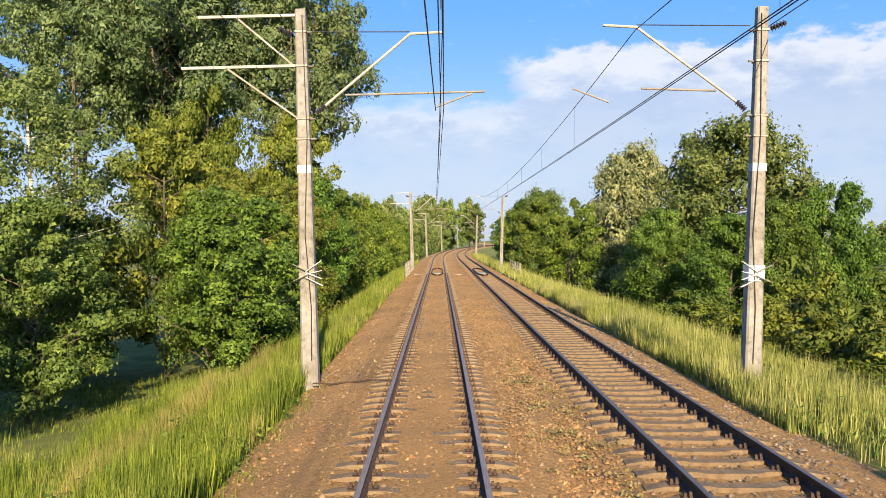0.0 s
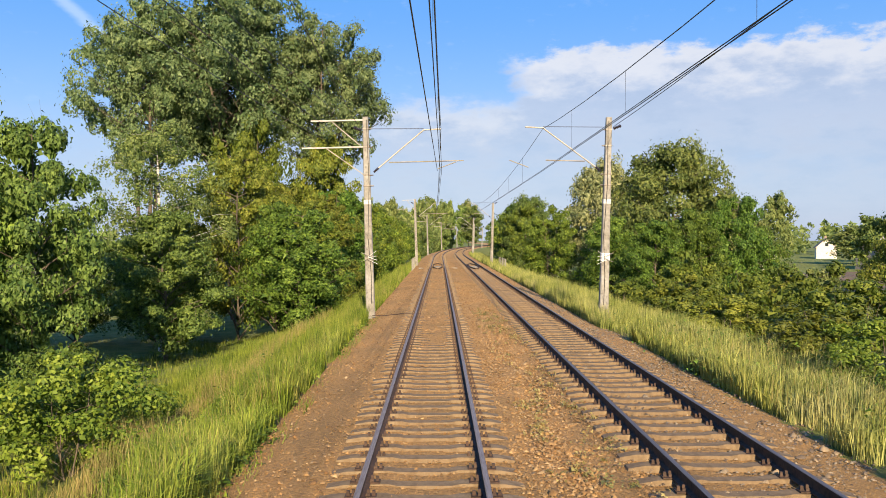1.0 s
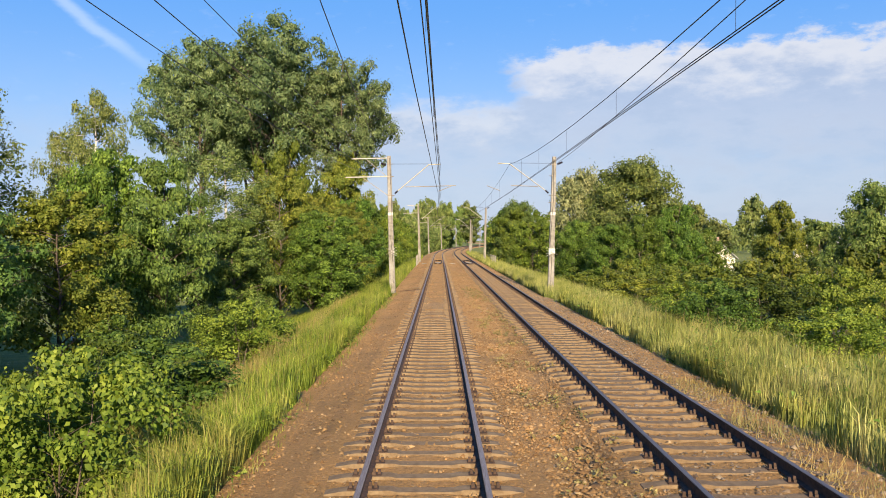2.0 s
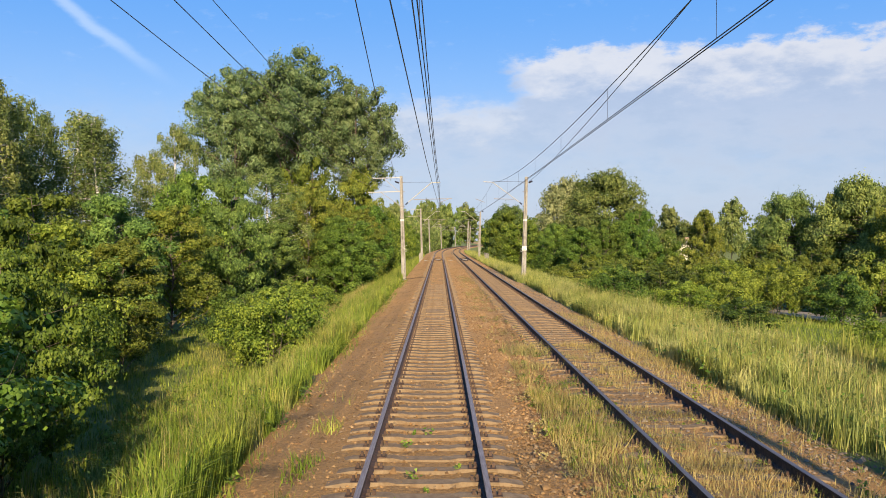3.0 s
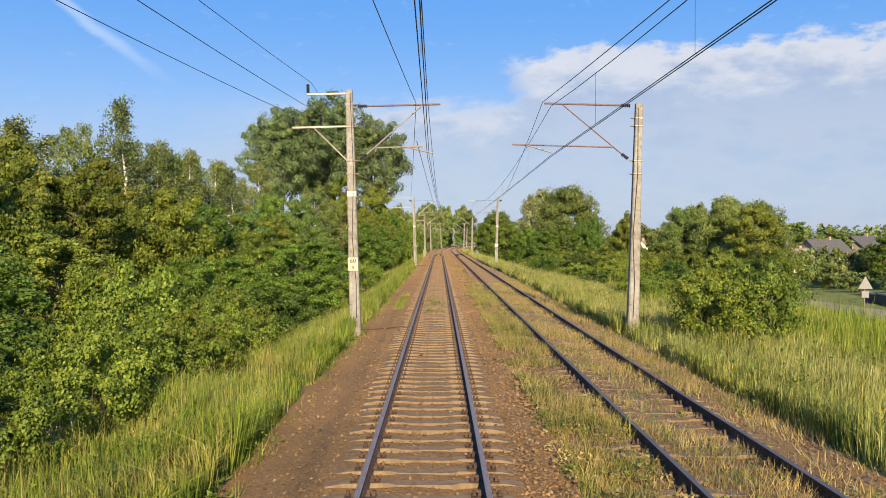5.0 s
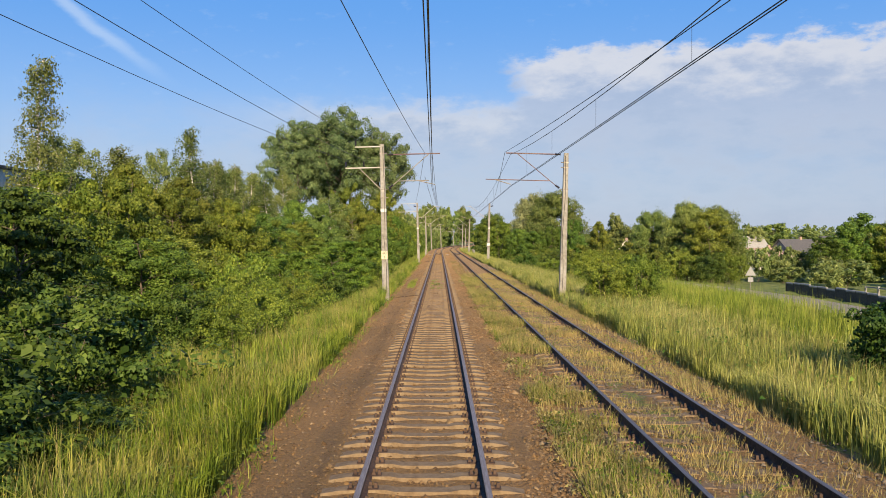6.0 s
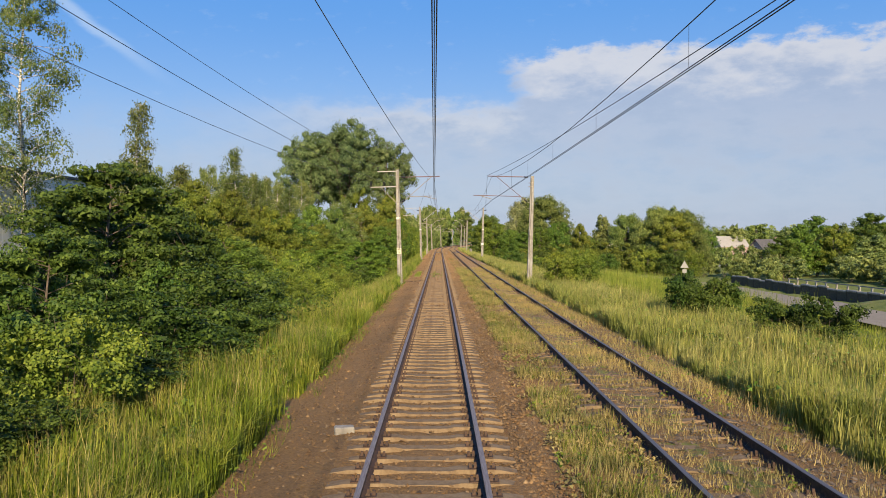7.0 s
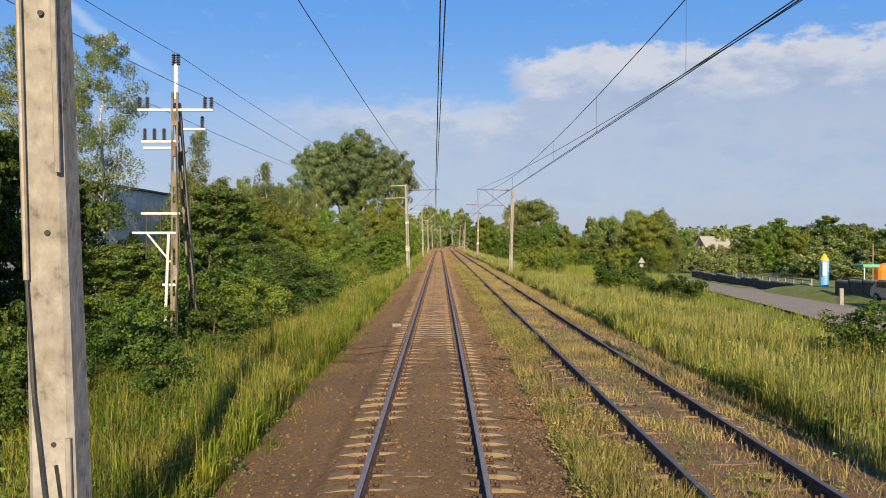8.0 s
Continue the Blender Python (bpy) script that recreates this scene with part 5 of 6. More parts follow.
def distance_plate(parent):
    w = mast_w(2.0) / 2
    plate = part("distance_plate", box(bmesh.new(), -0.18, -w - 0.035, 1.82, 0.17, -w - 0.015, 2.28, 0.015), M["plate"], parent, "cream enamel distance plate with dark digits")
    text_part("digits", "60", 0.22, M["black_paint"], plate, pose(-0.005, -w - 0.038, 2.16, 90), "dark painted digits")
    text_part("digits", "9", 0.18, M["black_paint"], plate, pose(-0.005, -w - 0.038, 1.93, 90), "dark painted digit")


distance_plate(MASTS["l", 1])


def crossed_mark(parent, side):
    """White slats that stand out from the mast in a double cross."""
    w = mast_w(2.2) / 2
    for k, (x0, z0, x1, z1) in enumerate(((-0.02, 2.18, 0.34, 2.42), (-0.02, 2.12, 0.34, 2.20), (-0.02, 2.16, 0.34, 2.02), (-0.02, 2.06, 0.36, 1.86), (0.0, 2.2, -0.3, 2.36), (0.0, 2.1, -0.3, 1.98))):
        part("slat", bar(bmesh.new(), (side * x0, -w - 0.03 - 0.008 * k, z0), (side * x1, -w - 0.03 - 0.008 * k, z1), 0.08, 0.012), M["white_paint"] if k < 4 else M["steel"], parent, "white slat")
    part("white_patch", box(bmesh.new(), -w - 0.006, -w - 0.006, 2.0, w + 0.006, w + 0.006, 2.34), M["white_paint"] if side < 0 else M["concrete"], parent)


crossed_mark(MASTS["l", 2], 1)
crossed_mark(MASTS["r", 2], -1)

# ---- the A-frame pole of the power line ----


def frame_pole():
    x, y = POLE
    zf, zr = at_ground(x, y - 0.8), at_ground(x - 0.1, y + 2.7)
    ob = thing("power_pole", "concrete A-frame power pole with white steel crossarms", "pole", "", (x, y, 0))
    # both legs are ladders of two flanges with holes between
    for side, a, b in (("front", Vector((0.15, -0.8, zf - 0.4)), Vector((0, -0.12, 7.5))), ("rear", Vector((-0.1, 2.7, zr - 0.4)), Vector((0, 0.1, 7.2)))):
        for dx in (-0.075, 0.075):
            part(side + "_flange", bar(bmesh.new(), a + Vector((dx, 0, 0)), b + Vector((dx, 0, 0)), 0.06, 0.18), M["concrete_old"], ob)
        for k in range(9):
            f = 0.04 + k / 9 * 0.95
            p, q = a.lerp(b, f), a.lerp(b, min(1, f + 0.05))
            part(side + "_web", bar(bmesh.new(), p, q, 0.12, 0.13), M["concrete_old"], ob)
    part("top_post", rod(bmesh.new(), (0, 0, 7.3), (0, 0, 8.4), 0.07), M["white_paint"], ob)
    for z, x0, x1, dy in ((6.95, -1.15, 1.2, -0.15), (6.4, 0.15, 0.85, 0.25), (5.95, -1.0, 0.15, -0.25), (5.75, -0.95, 0.1, -0.25), (3.7, -0.95, 0.25, -0.45), (3.1, -1.2, 0.15, -0.5), (1.5, -0.25, 0.2, -0.6)):
        part("crossarm", box(bmesh.new(), x0, dy - 0.05, z - 0.038, x1, dy + 0.05, z + 0.038, 0.01), M["white_paint"], ob)
    for px, z, dy in ((-1.1, 7.0, -0.15), (-0.85, 7.0, -0.15), (0.95, 7.0, -0.15), (1.15, 7.0, -0.15), (0.75, 6.45, 0.25), (-0.9, 6.0, -0.25), (-0.6, 6.0, -0.25), (-0.3, 6.0, -0.25), (-0.07, 8.38, 0), (0.07, 8.38, 0)):
        part("insulator", shed_stack((px, dy, z), (px, dy, z + 0.36), 0.075), M["black_paint"], ob)
    for px, z in ((-0.8, 3.7), (-0.35, 3.7)):
        part("switch_rod", rod(bmesh.new(), (px, -0.45, z - 1.4), (px, -0.45, z + 0.25), 0.03), M["black_paint"], ob)
    part("brace", bar(bmesh.new(), (-0.75, -0.5, 3.08), (0.0, -0.6, 2.2), 0.05, 0.05), M["white_paint"], ob)
    part("pipe", rod(bmesh.new(), (-0.12, -1.0, zf - 0.2), (-0.05, -0.62, 3.1), 0.045), M["white_paint"], ob)
    bm = bmesh.new()
    pts = [(0.2, -0.9, zf), (0.22, -0.75, 1.2), (0.3, -0.62, 2.6), (0.18, -0.5, 4.0), (0.1, -0.35, 5.8)]
    for p, q in zip(pts, pts[1:]):
        rod(bm, p, q, 0.022, sides=6)
    part("cable", bm, M["black_paint"], ob)
    return ob


frame_pole()


# ---- the hall on the left ----
M["sheet_grey"] = solid("sheet_grey", [(0.3, (0.72, 0.74, 0.76)), (0.7, (0.80, 0.82, 0.83))], 0.5, 0.0, scale=1.2, stretch=(1, 1, 0.1), second=(0.85, 0.85, 0.85))
M["roof_dark"] = solid("roof_dark", [(0.3, (0.07, 0.07, 0.075)), (0.7, (0.13, 0.12, 0.12))], 0.8, scale=3)
M["plaster"] = solid("plaster", [(0.3, (0.66, 0.60, 0.50)), (0.7, (0.78, 0.73, 0.64))], 0.85, scale=3)
M["plaster_old"] = solid("plaster_old", [(0.3, (0.25, 0.22, 0.18)), (0.7, (0.36, 0.32, 0.27))], 0.9, scale=3)
M["roof_tile"] = solid("roof_tile", [(0.3, (0.30, 0.20, 0.15)), (0.7, (0.42, 0.30, 0.235))], 0.8, scale=3)
M["roof_grey"] = solid("roof_grey", [(0.3, (0.26, 0.25, 0.24)), (0.7, (0.40, 0.38, 0.36))], 0.8, scale=3)
M["glass_dark"] = solid("glass_dark", [(0.3, (0.02, 0.025, 0.03)), (0.7, (0.05, 0.055, 0.06))], 0.08, scale=2, strength=0.02)
M["asphalt"] = solid("asphalt", [(0.3, (0.25, 0.205, 0.15)), (0.7, (0.35, 0.295, 0.225))], 0.9, scale=6, second=(0.82, 0.8, 0.78))


def hall():
    """Its long side runs along the line, 36 m from it."""
    ob = thing("warehouse", "pale grey sheet-metal warehouse behind the trees", "building", "", (-36, -70, 0))
    part("wall", box(bmesh.new(), -24, 0, -4, 0, 58, 8.75), M["sheet_grey"], ob)
    for k in range(29):
        part("wall_sheet", box(bmesh.new(), -0.02, 2 * k + 0.02, -3.5, 0.06, 2 * k + 1.97, 8.7), M["sheet_grey"], ob)
    part("roof", box(bmesh.new(), -24.3, -0.3, 8.76, 0.35, 58.3, 9.0), M["roof_dark"], ob)
    return ob


hall()


def house(x, y, w, d, wall_h, roof_h, turn, roof_mat, label, wall_mat=None):
    z = at_ground(x, y)
    ob = thing("house", label, "house", "houses in the village", (x, y, z))
    ob.rotation_euler = (0, 0, radians(turn))
    bm = bmesh.new()
    box(bm, -w / 2, -d / 2, -0.5, w / 2, d / 2, wall_h)
    vs = [bm.verts.new(p) for p in ((-w / 2, -d / 2, wall_h), (-w / 2, d / 2, wall_h), (-w / 2, 0, wall_h + roof_h), (w / 2, -d / 2, wall_h), (w / 2, d / 2, wall_h), (w / 2, 0, wall_h + roof_h))]
    bm.faces.new((vs[0], vs[2], vs[1]))
    bm.faces.new((vs[3], vs[4], vs[5]))
    part("wall", bm, wall_mat or M["plaster"], ob)
    e = 0.45
    for s in (-1, 1):
        bm = bmesh.new()
        lo, hi = (s * (d / 2 + e), wall_h - e * roof_h / (d / 2)), (0, wall_h + roof_h)
        vs = [bm.verts.new((sx * (w / 2 + e), p[0], p[1] + dz)) for dz in (0.03, 0.2) for sx, p in ((-1, lo), (1, lo), (1, hi), (-1, hi))]
        for q in ((0, 1, 2, 3), (4, 5, 6, 7), (0, 1, 5, 4), (1, 2, 6, 5), (2, 3, 7, 6), (3, 0, 4, 7)):
            bm.faces.new([vs[i] for i in q])
        bmesh.ops.recalc_face_normals(bm, faces=bm.faces)
        part("roof", bm, roof_mat, ob)
    part("chimney", box(bmesh.new(), w * 0.15, -0.3, wall_h + roof_h * 0.5, w * 0.15 + 0.6, 0.3, wall_h + roof_h + 0.8), M["roof_tile"], ob)
    for k in range(max(2, int(w / 3))):
        wx = -w / 2 + (k + 0.5) * w / max(2, int(w / 3))
        win = part("window", box(bmesh.new(), wx - 0.55, -d / 2 - 0.03, 0.9, wx + 0.55, -d / 2 + 0.05, 2.2), M["white_paint"], ob)
        part("pane", box(bmesh.new(), wx - 0.47, -d / 2 - 0.04, 0.98, wx + 0.47, -d / 2 - 0.02, 2.12), M["glass_dark"], win)
    if roof_h > 2.5:
        for s in (-1, 1):
            win = part("window", box(bmesh.new(), s * (w / 2 + 0.03) - 0.05, -0.6, wall_h + 0.2, s * (w / 2 + 0.03) + 0.05, 0.6, wall_h + 1.5), M["white_paint"], ob)
            part("pane", box(bmesh.new(), s * (w / 2 + 0.07) - 0.02, -0.5, wall_h + 0.3, s * (w / 2 + 0.07) + 0.02, 0.5, wall_h + 1.4), M["glass_dark"], win)
    return ob


house(45, 102, 6, 5, 4.5, 2.3, 75, M["roof_grey"], "small cream gabled house among the trees")
house(73.5, 91, 8, 7, 2.2, 2.4, 12, M["roof_tile"], "low house with a pale reddish roof")
house(94, 122, 10, 8, 3.0, 3.4, 20, M["roof_dark"], "house with a steep dark roof behind trees", M["plaster_old"])
house(96.5, 163, 10, 8, 3.4, 3.8, 15, M["roof_grey"], "farmhouse with a wide grey roof beside a field", M["plaster_old"])
house(125, 254, 7, 6, 3.6, 2.8, 70, M["roof_tile"], "small white house far off")
house(108, 131, 11, 9, 3.4, 3.6, 35, M["roof_dark"], "weathered house with a dark gabled roof", M["plaster_old"])


M["soil"] = solid("soil", [(0.3, (0.13, 0.085, 0.05)), (0.7, (0.25, 0.175, 0.115))], 0.95, scale=2.5, strength=0.8, distance=0.1, stretch=(4, 0.4, 1), second=(0.8, 0.75, 0.7))


def field(x0, x1, y0, y1):
    """Bare ploughed soil that lies a little above the turf."""
    xs, ys = np.arange(x0, x1, 3.0), np.arange(y0, y1, 3.0)
    vs = [(float(x), float(y), at_ground(x, y) + 0.1 + 0.06 * (i % 2)) for y in ys for i, x in enumerate(xs)]
    n = len(xs)
    fs = [(j * n + i, j * n + i + 1, (j + 1) * n + i + 1, (j + 1) * n + i) for j in range(len(ys) - 1) for i in range(n - 1)]
    tagged(mesh_ob("field", vs, fs, M["soil"]), "bare brown ploughed field beyond the gardens", "field", kind="structure")


field(54, 108, 92, 150)

# ---- the road, its wall and the things beside it ----


def strip(name, label, half, shift, mat, lift, y0, y1):
    ys = np.arange(y0, y1, 2.0)
    vs, fs = [], []
    for y in ys:
        cx = float(road_x(y)) + shift
        zc = float(ground_z(cx, y))
        for k in range(5):
            vs.append((cx + half * (k / 2 - 1), y, max(zc, float(ground_z(cx + half * (k / 2 - 1), y)) + 0.1) + lift))
    for i in range(len(ys) - 1):
        fs += [(i * 5 + k, i * 5 + k + 1, i * 5 + k + 6, i * 5 + k + 5) for k in range(4)]
    ob = mesh_ob(name, vs, fs, mat)
    return tagged(ob, label, "road", kind="structure")


strip("road", "grey asphalt road below the embankment", 2.7, 0.0, M["asphalt"], 0.08, -200, 30)


def garden_wall(y, end, x_near=0.0):
    ob = thing("garden_wall", "low dark fence wall of concrete panels along the road", "wall", "garden walls")
    while y > end:
        x = x_near or 36.9 - 0.036 * (-10.5 - y)
        z = at_ground(x, y)
        bm = bmesh.new()
        box(bm, -0.06, -0.98, -0.4, 0.06, 0.98, 0.95, 0.02)
        p = part("panel", bm, M["wall_dark"], ob)
        p.location = (x, y - 1, z)
        part("coping", rod(bmesh.new(), (0, -0.9, 0.97), (0, 0.9, 0.97), 0.11, 0.11, 8), M["concrete"], p)
        post_ = part("wall_post", box(bmesh.new(), -0.09, -0.09, -0.4, 0.09, 0.09, 1.02, 0.02), M["wall_dark"], ob)
        post_.location = (x, y, z)
        y -= 2.0
    return ob


M["wall_dark"] = solid("wall_dark", [(0.3, (0.055, 0.042, 0.03)), (0.7, (0.115, 0.088, 0.062))], 0.9, scale=5)
garden_wall(-10.5, -51)
garden_wall(-69.0, -82, 30.1)


def garden_fence(x, y0, y1):
    """Short pale posts with a rail behind the dark wall."""
    ob = thing("garden_fence", "pale weathered post and rail fence behind the wall", "fence", "", (x, y0, at_ground(x, y0)))
    n = 11
    for k in range(n):
        y = (y1 - y0) * k / (n - 1)
        z = at_ground(x, y0 + y) - at_ground(x, y0)
        part("fence_post", box(bmesh.new(), -0.08, y - 0.08, z - 0.3, 0.08, y + 0.08, z + 1.35, 0.02), M["concrete"], ob)
    part("fence_rail", bar(bmesh.new(), (0, 0, 1.15), (0, y1 - y0, 1.15), 0.05, 0.1), M["concrete"], ob)
    return ob


garden_fence(38.4, -46.0, -24.0)


def warning_sign():
    x, y = 22.9, -37.8
    z = at_ground(x, y)
    ob = thing("road_sign", "triangular road sign seen from its grey back, on a post", "sign", "", (x, y, z))
    part("post", rod(bmesh.new(), (0, 0, -0.3), (0, 0, 2.6), 0.04), M["steel"], ob)
    bm = bmesh.new()
    r = 0.46
    a = [bm.verts.new((r * math.sin(t), 0, 2.35 + r * math.cos(t))) for t in (0, 2.094, 4.189)]
    f = bm.faces.new(a)
    g = bmesh.ops.extrude_face_region(bm, geom=[f])
    bmesh.ops.translate(bm, verts=[v for v in g["geom"] if isinstance(v, bmesh.types.BMVert)], vec=(0, -0.03, 0))
    bmesh.ops.recalc_face_normals(bm, faces=bm.faces)
    o = part("plate", bm, M["sign_grey"], ob)
    o.location.y = -0.06
    part("lower_plate", box(bmesh.new(), -0.2, -0.09, 1.65, 0.2, -0.06, 2.0, 0.01), M["sign_grey"], ob)
    return ob


M["sign_grey"] = solid("sign_grey", [(0.3, (0.22, 0.22, 0.22)), (0.7, (0.30, 0.30, 0.29))], 0.6, 0.2, scale=5)
warning_sign()


# ---- the small bridge ahead: railings, guard rails and plates ----


def bridge_railing(x, y0, y1, label):
    z = at_ground(x, (y0 + y1) / 2)
    ob = thing("bridge_railing", label, "railing", "bridge railings", (x, y0, z))
    n = 5
    for k in range(n):
        y = (y1 - y0) * k / (n - 1)
        part("railing_post", box(bmesh.new(), -0.06, y - 0.06, -0.4, 0.06, y + 0.06, 1.25, 0.01), M["concrete"], ob)
    for h in (0.45, 0.8, 1.18):
        part("railing_bar", rod(bmesh.new(), (0, 0, h), (0, y1 - y0, h), 0.03), M["concrete"], ob)
    return ob


bridge_railing(-2.75, 74, 84, "pale railing on the edge of a small bridge")
bridge_railing(7.5, 76, 86, "pale railing beside the second track on a small bridge")


def guard_rails(tx):
    ob = thing("guard_rails", "rusty guard rails that meet in points between the rails", "guard rail", "guard rails", (tx, 79, 0))
    for s in (-1, 1):
        for a, b in (((s * 0.5, -5, -0.1), (s * 0.5, 5, -0.1)), ((s * 0.5, -5, -0.1), (s * 0.06, -9, -0.14)), ((s * 0.5, 5, -0.1), (s * 0.06, 9, -0.14))):
            part("guard_rail", bar(bmesh.new(), a, b, 0.09, 0.12), M["rust"], ob)
    part("cover_plate", box(bmesh.new(), -0.36, -4.6, -0.17, 0.36, -2.8, -0.07, 0.03), M["concrete"], ob, "pale cover plate")
    return ob


for tx in TRACKS:
    guard_rails(tx)
for x, y in ((-1.75, 74.5), (1.85, 74.8)):
    tagged(mesh_ob("marker_block", [(x + a * 0.3, y + b * 0.2, -0.27 + c * 0.1) for c in (0, 1) for a, b in ((-1, -1), (1, -1), (1, 1), (-1, 1))], [(0, 3, 2, 1), (4, 5, 6, 7), (0, 1, 5, 4), (1, 2, 6, 5), (2, 3, 7, 6), (3, 0, 4, 7)], M["concrete"]), "pale weathered concrete block beside the track", "block", "marker blocks")


# ---- earthing cables from the masts to the rails ----


def bond(x0, x1, y, z0=-0.3):
    cu = []
    n = 10
    for k in range(n + 1):
        f = k / n
        x = x0 + (x1 - x0) * f
        cu.append((x, y + 0.05 * math.sin(k * 1.9), max(z0, float(ground_z(x, y))) + 0.035))
    v, f = tube_path(cu, 0.018, 0.018, 6)
    tagged(mesh_ob("bond_cable", [tuple(p) for p in v], f, M["rust"], smooth=True), "rusty earthing cable across the ballast to the rail", "cable", "earthing cables")


for y in (18.4, -53.0, -107.6, -108.9, -117.5, -125.2):
    bond(-2.6 if y != -117.5 else 0.85, -0.85 if y != -117.5 else 2.1, y)
bond(0.85, 2.0, -107.2)


def loose_block(x, y, size, turn, mat, label, category):
    bm = box(bmesh.new(), -size, -size * 0.55, -0.05, size, size * 0.55, size * 0.7, size * 0.12)
    me = bpy.data.meshes.new("block")
    bm.to_mesh(me)
    bm.free()
    me.materials.append(mat)
    ob = new("concrete_block", me)
    ob.matrix_basis = pose(x, y, float(ground_z(x, y)), 4, 0, turn)
    return tagged(ob, label, category)


loose_block(-1.35, -102.0, 0.16, 12, M["concrete"], "broken concrete block lying beside the rail", "block")


# ---- the stall and the car by the road ----
M["red_paint"] = solid("red_paint", [(0.3, (0.42, 0.035, 0.02)), (0.7, (0.55, 0.06, 0.03))], 0.45, scale=4)
M["yellow_paint"] = solid("yellow_paint", [(0.3, (0.70, 0.42, 0.02)), (0.7, (0.82, 0.52, 0.04))], 0.45, scale=4)
M["orange_paint"] = solid("orange_paint", [(0.3, (0.62, 0.20, 0.02)), (0.7, (0.75, 0.28, 0.04))], 0.45, scale=4)
M["blue_paint"] = solid("blue_paint", [(0.3, (0.14, 0.36, 0.66)), (0.7, (0.22, 0.46, 0.74))], 0.35, scale=4)
M["green_paint"] = solid("green_paint", [(0.3, (0.10, 0.35, 0.22)), (0.7, (0.16, 0.45, 0.30))], 0.45, scale=4)
M["car_silver"] = solid("car_silver", [(0.3, (0.34, 0.36, 0.42)), (0.7, (0.42, 0.44, 0.50))], 0.25, 0.6, scale=2, strength=0.02)
M["rubber"] = solid("rubber", [(0.3, (0.02, 0.02, 0.02)), (0.7, (0.04, 0.04, 0.04))], 0.8, scale=20)


def lathe(rings, sides=16):
    bm = bmesh.new()
    prev = None
    for r, z in rings:
        cur = [bm.verts.new((r * math.cos(2 * math.pi * k / sides), r * math.sin(2 * math.pi * k / sides), z)) for k in range(sides)]
        if prev:
            for k in range(sides):
                bm.faces.new((prev[k], prev[(k + 1) % sides], cur[(k + 1) % sides], cur[k]))
        prev = cur
    bm.faces.new(prev)
    return bm


def giant_bottle(x, y):
    ob = thing("advertising_bottle", "large blue and white bottle-shaped stand with a yellow cap", "display", "", (x, y, at_ground(x, y)))
    part("body", lathe([(0.42, -0.2), (0.43, 0.2), (0.43, 2.35), (0.45, 2.75)]), M["blue_paint"], ob)
    part("label_panel", box(bmesh.new(), -0.36, -0.46, 1.2, 0.06, -0.25, 2.6, 0.03), M["white_paint"], ob, "white panel")
    part("neck", lathe([(0.47, 2.75), (0.26, 3.15), (0.07, 3.42)]), M["yellow_paint"], ob, "yellow tapering top")
    return ob


giant_bottle(32.0, -62.8).scale = (0.85, 0.85, 0.82)


def stall(x, y):
    z = at_ground(x, y)
    ob = thing("playground_stall", "red, yellow and green market stall behind a low dark wall", "stall", "", (x, y, z))
    part("counter", box(bmesh.new(), -1.5, -0.9, -0.2, 1.3, 0.9, 1.05, 0.04), M["red_paint"], ob)
    part("side_panel", box(bmesh.new(), 0.2, -0.98, 0.1, 1.1, -0.9, 0.95, 0.02), M["yellow_paint"], ob)
    part("hood", lathe([(0.95, 1.05), (0.95, 1.9), (0.7, 2.3), (0.1, 2.45)]), M["orange_paint"], ob).location = (0.6, 0, 0)
    part("awning", box(bmesh.new(), -2.0, -1.1, 2.1, -0.4, 1.0, 2.35, 0.05), M["green_paint"], ob)
    part("awning_post", rod(bmesh.new(), (-1.8, -0.9, 0), (-1.8, -0.9, 2.1), 0.05), M["white_paint"], ob)
    part("awning_post", rod(bmesh.new(), (-1.0, -0.9, 0), (-1.0, -0.9, 4.0), 0.06), M["oxide"], ob)
    return ob


stall(33.6, -68.4).scale = (0.8, 0.7, 0.95)


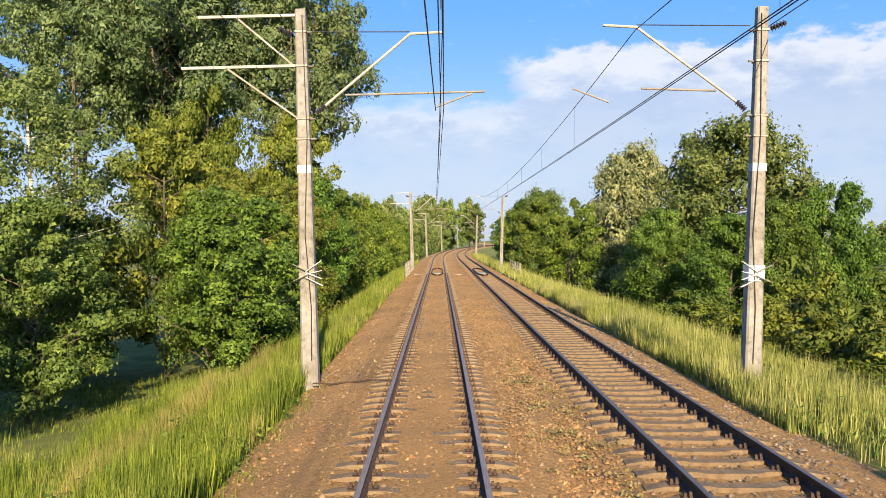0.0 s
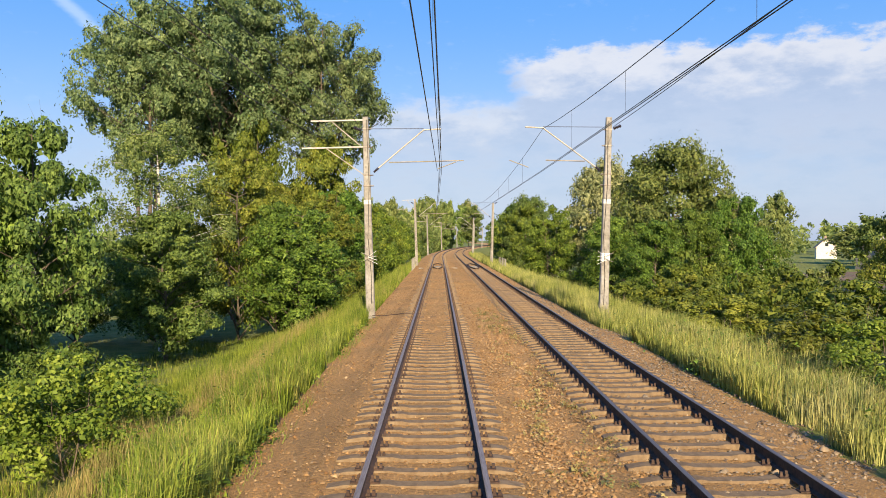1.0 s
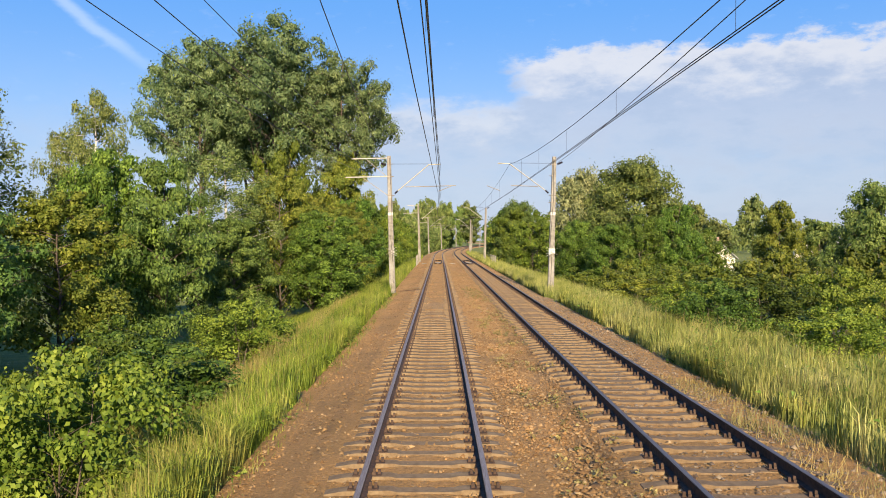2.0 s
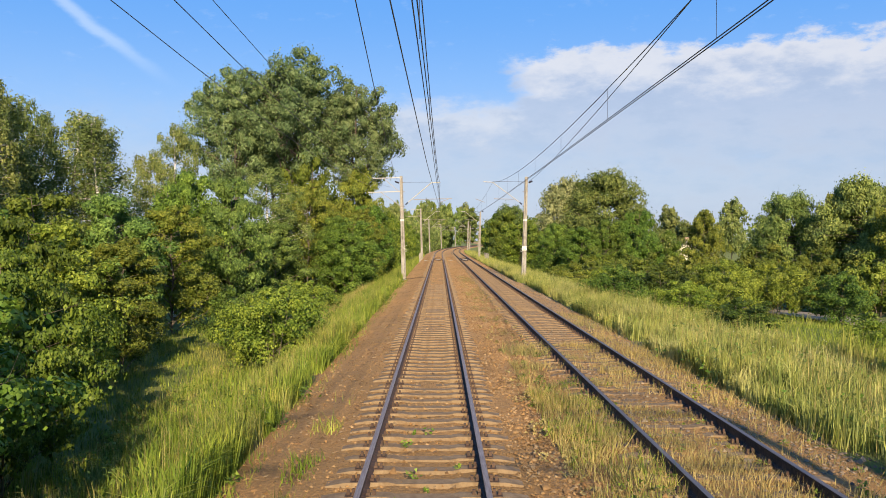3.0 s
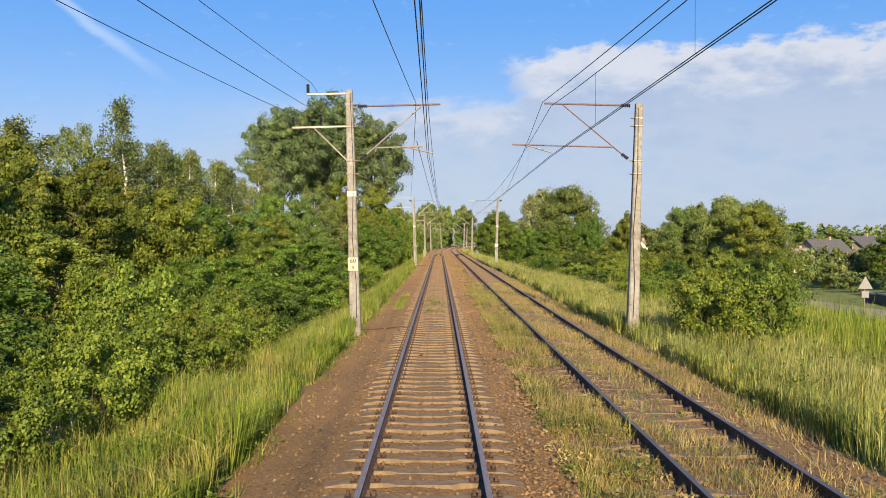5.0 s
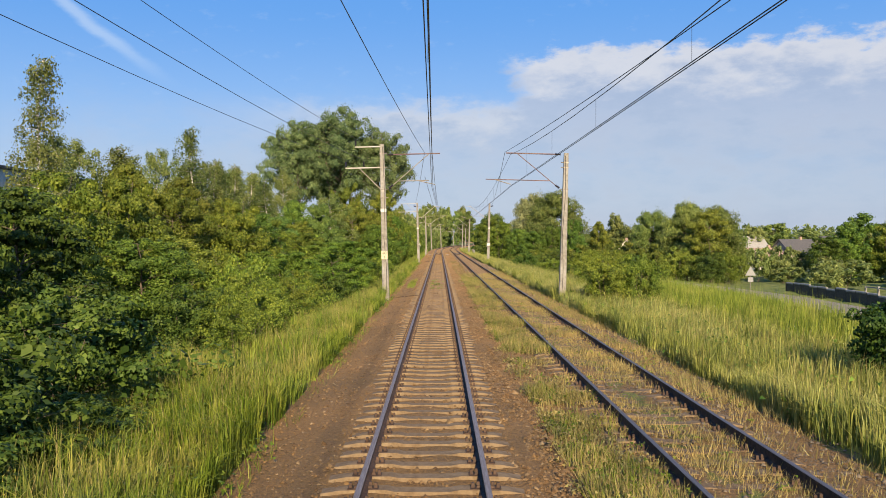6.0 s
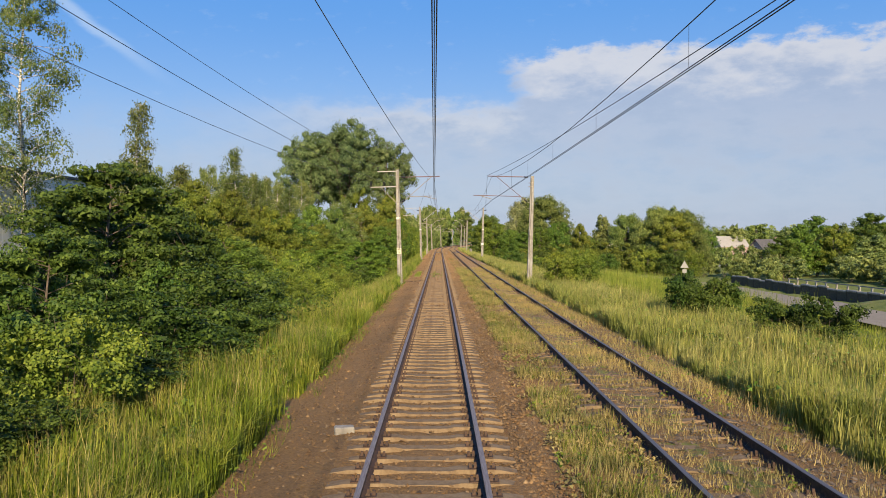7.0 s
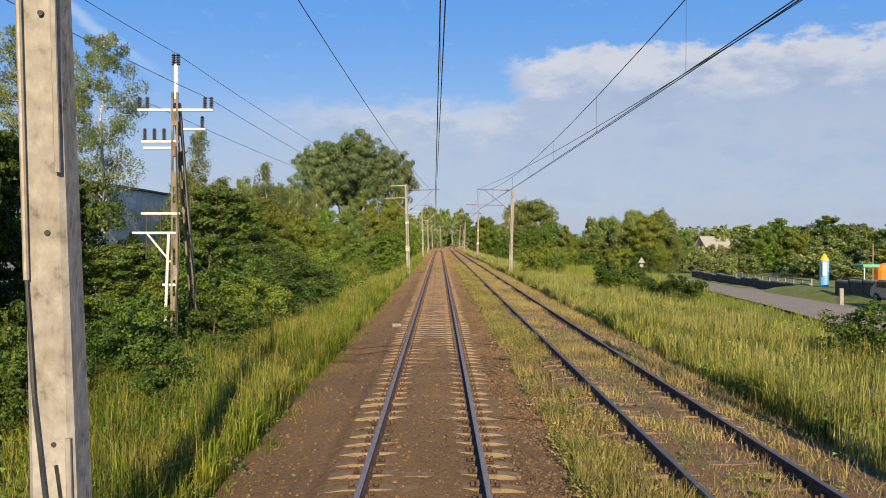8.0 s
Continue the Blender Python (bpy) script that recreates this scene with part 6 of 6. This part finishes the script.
def car(x, y, turn):
    z = max(at_ground(x, y), float(ground_z(road_x(y), y))) + 0.1
    ob = thing("parked_car", "silver-blue estate car standing on the road", "car", "", (x, y, z))
    ob.rotation_euler = (0, 0, radians(turn))
    bm = bmesh.new()
    side = [(-2.1, 0.3), (-2.15, 0.7), (-1.2, 0.95), (-0.5, 1.42), (1.2, 1.46), (1.95, 1.0), (2.1, 0.85), (2.12, 0.35)]
    a = [bm.verts.new((px, -0.85, pz)) for px, pz in side]
    b = [bm.verts.new((px, 0.85, pz)) for px, pz in side]
    bm.faces.new(a)
    bm.faces.new(b[::-1])
    for k in range(len(side)):
        j = (k + 1) % len(side)
        bm.faces.new((a[k], b[k], b[j], a[j]))
    bmesh.ops.recalc_face_normals(bm, faces=bm.faces)
    bmesh.ops.bevel(bm, geom=bm.edges[:], offset=0.07, segments=2, affect="EDGES")
    part("body", bm, M["car_silver"], ob)
    for s in (-1, 1):
        part("side_window", box(bmesh.new(), -0.55, s * 0.86 - 0.02, 0.98, 1.3, s * 0.86 + 0.02, 1.34, 0.015), M["glass_dark"], ob)
        for wx in (-1.35, 1.35):
            wh = part("wheel", rod(bmesh.new(), (wx, s * 0.7, 0.31), (wx, s * 0.9, 0.31), 0.31, sides=16), M["rubber"], ob)
            part("rim", rod(bmesh.new(), (wx, s * 0.88, 0.31), (wx, s * 0.92, 0.31), 0.19, sides=12), M["steel"], wh)
    part("windscreen", bar(bmesh.new(), (-1.12, 0, 1.0), (-0.56, 0, 1.4), 1.5, 0.02), M["glass_dark"], ob)
    return ob


car(28.3, -81.2, 92)


def kerb_post(x, y):
    z = at_ground(x, y)
    ob = thing("marker_post", "short white concrete post beside the road", "post", "", (x, y, z))
    part("post", box(bmesh.new(), -0.13, -0.1, -0.3, 0.13, 0.1, 1.15, 0.03), M["concrete"], ob)
    return ob


kerb_post(25.4, -79.5)


# ---- dead stalks in the grass ----


def dead_stalks(x, y, seed):
    rnd = random.Random(seed)
    z = at_ground(x, y)
    ob = thing("dead_stalks", "bundle of pale dead stalks standing in the grass", "dead branches", "dead stalks", (x, y, z))
    for k in range(12):
        a, b = Vector((rnd.gauss(0, 0.3), rnd.gauss(0, 0.3), -0.05)), Vector((rnd.gauss(-0.25, 0.4), rnd.gauss(0, 0.4), rnd.uniform(0.7, 1.5)))
        part("stalk", rod(bmesh.new(), a, b, 0.022, 0.008, 5), M["dead_wood"], ob)
    return ob


M["dead_wood"] = solid("dead_wood", [(0.3, (0.20, 0.15, 0.11)), (0.7, (0.36, 0.29, 0.22))], 0.9, scale=8)
dead_stalks(-7.9, -58.5, 3)
dead_stalks(-7.0, -66.5, 4)
dead_stalks(-8.2, -118.5, 5)
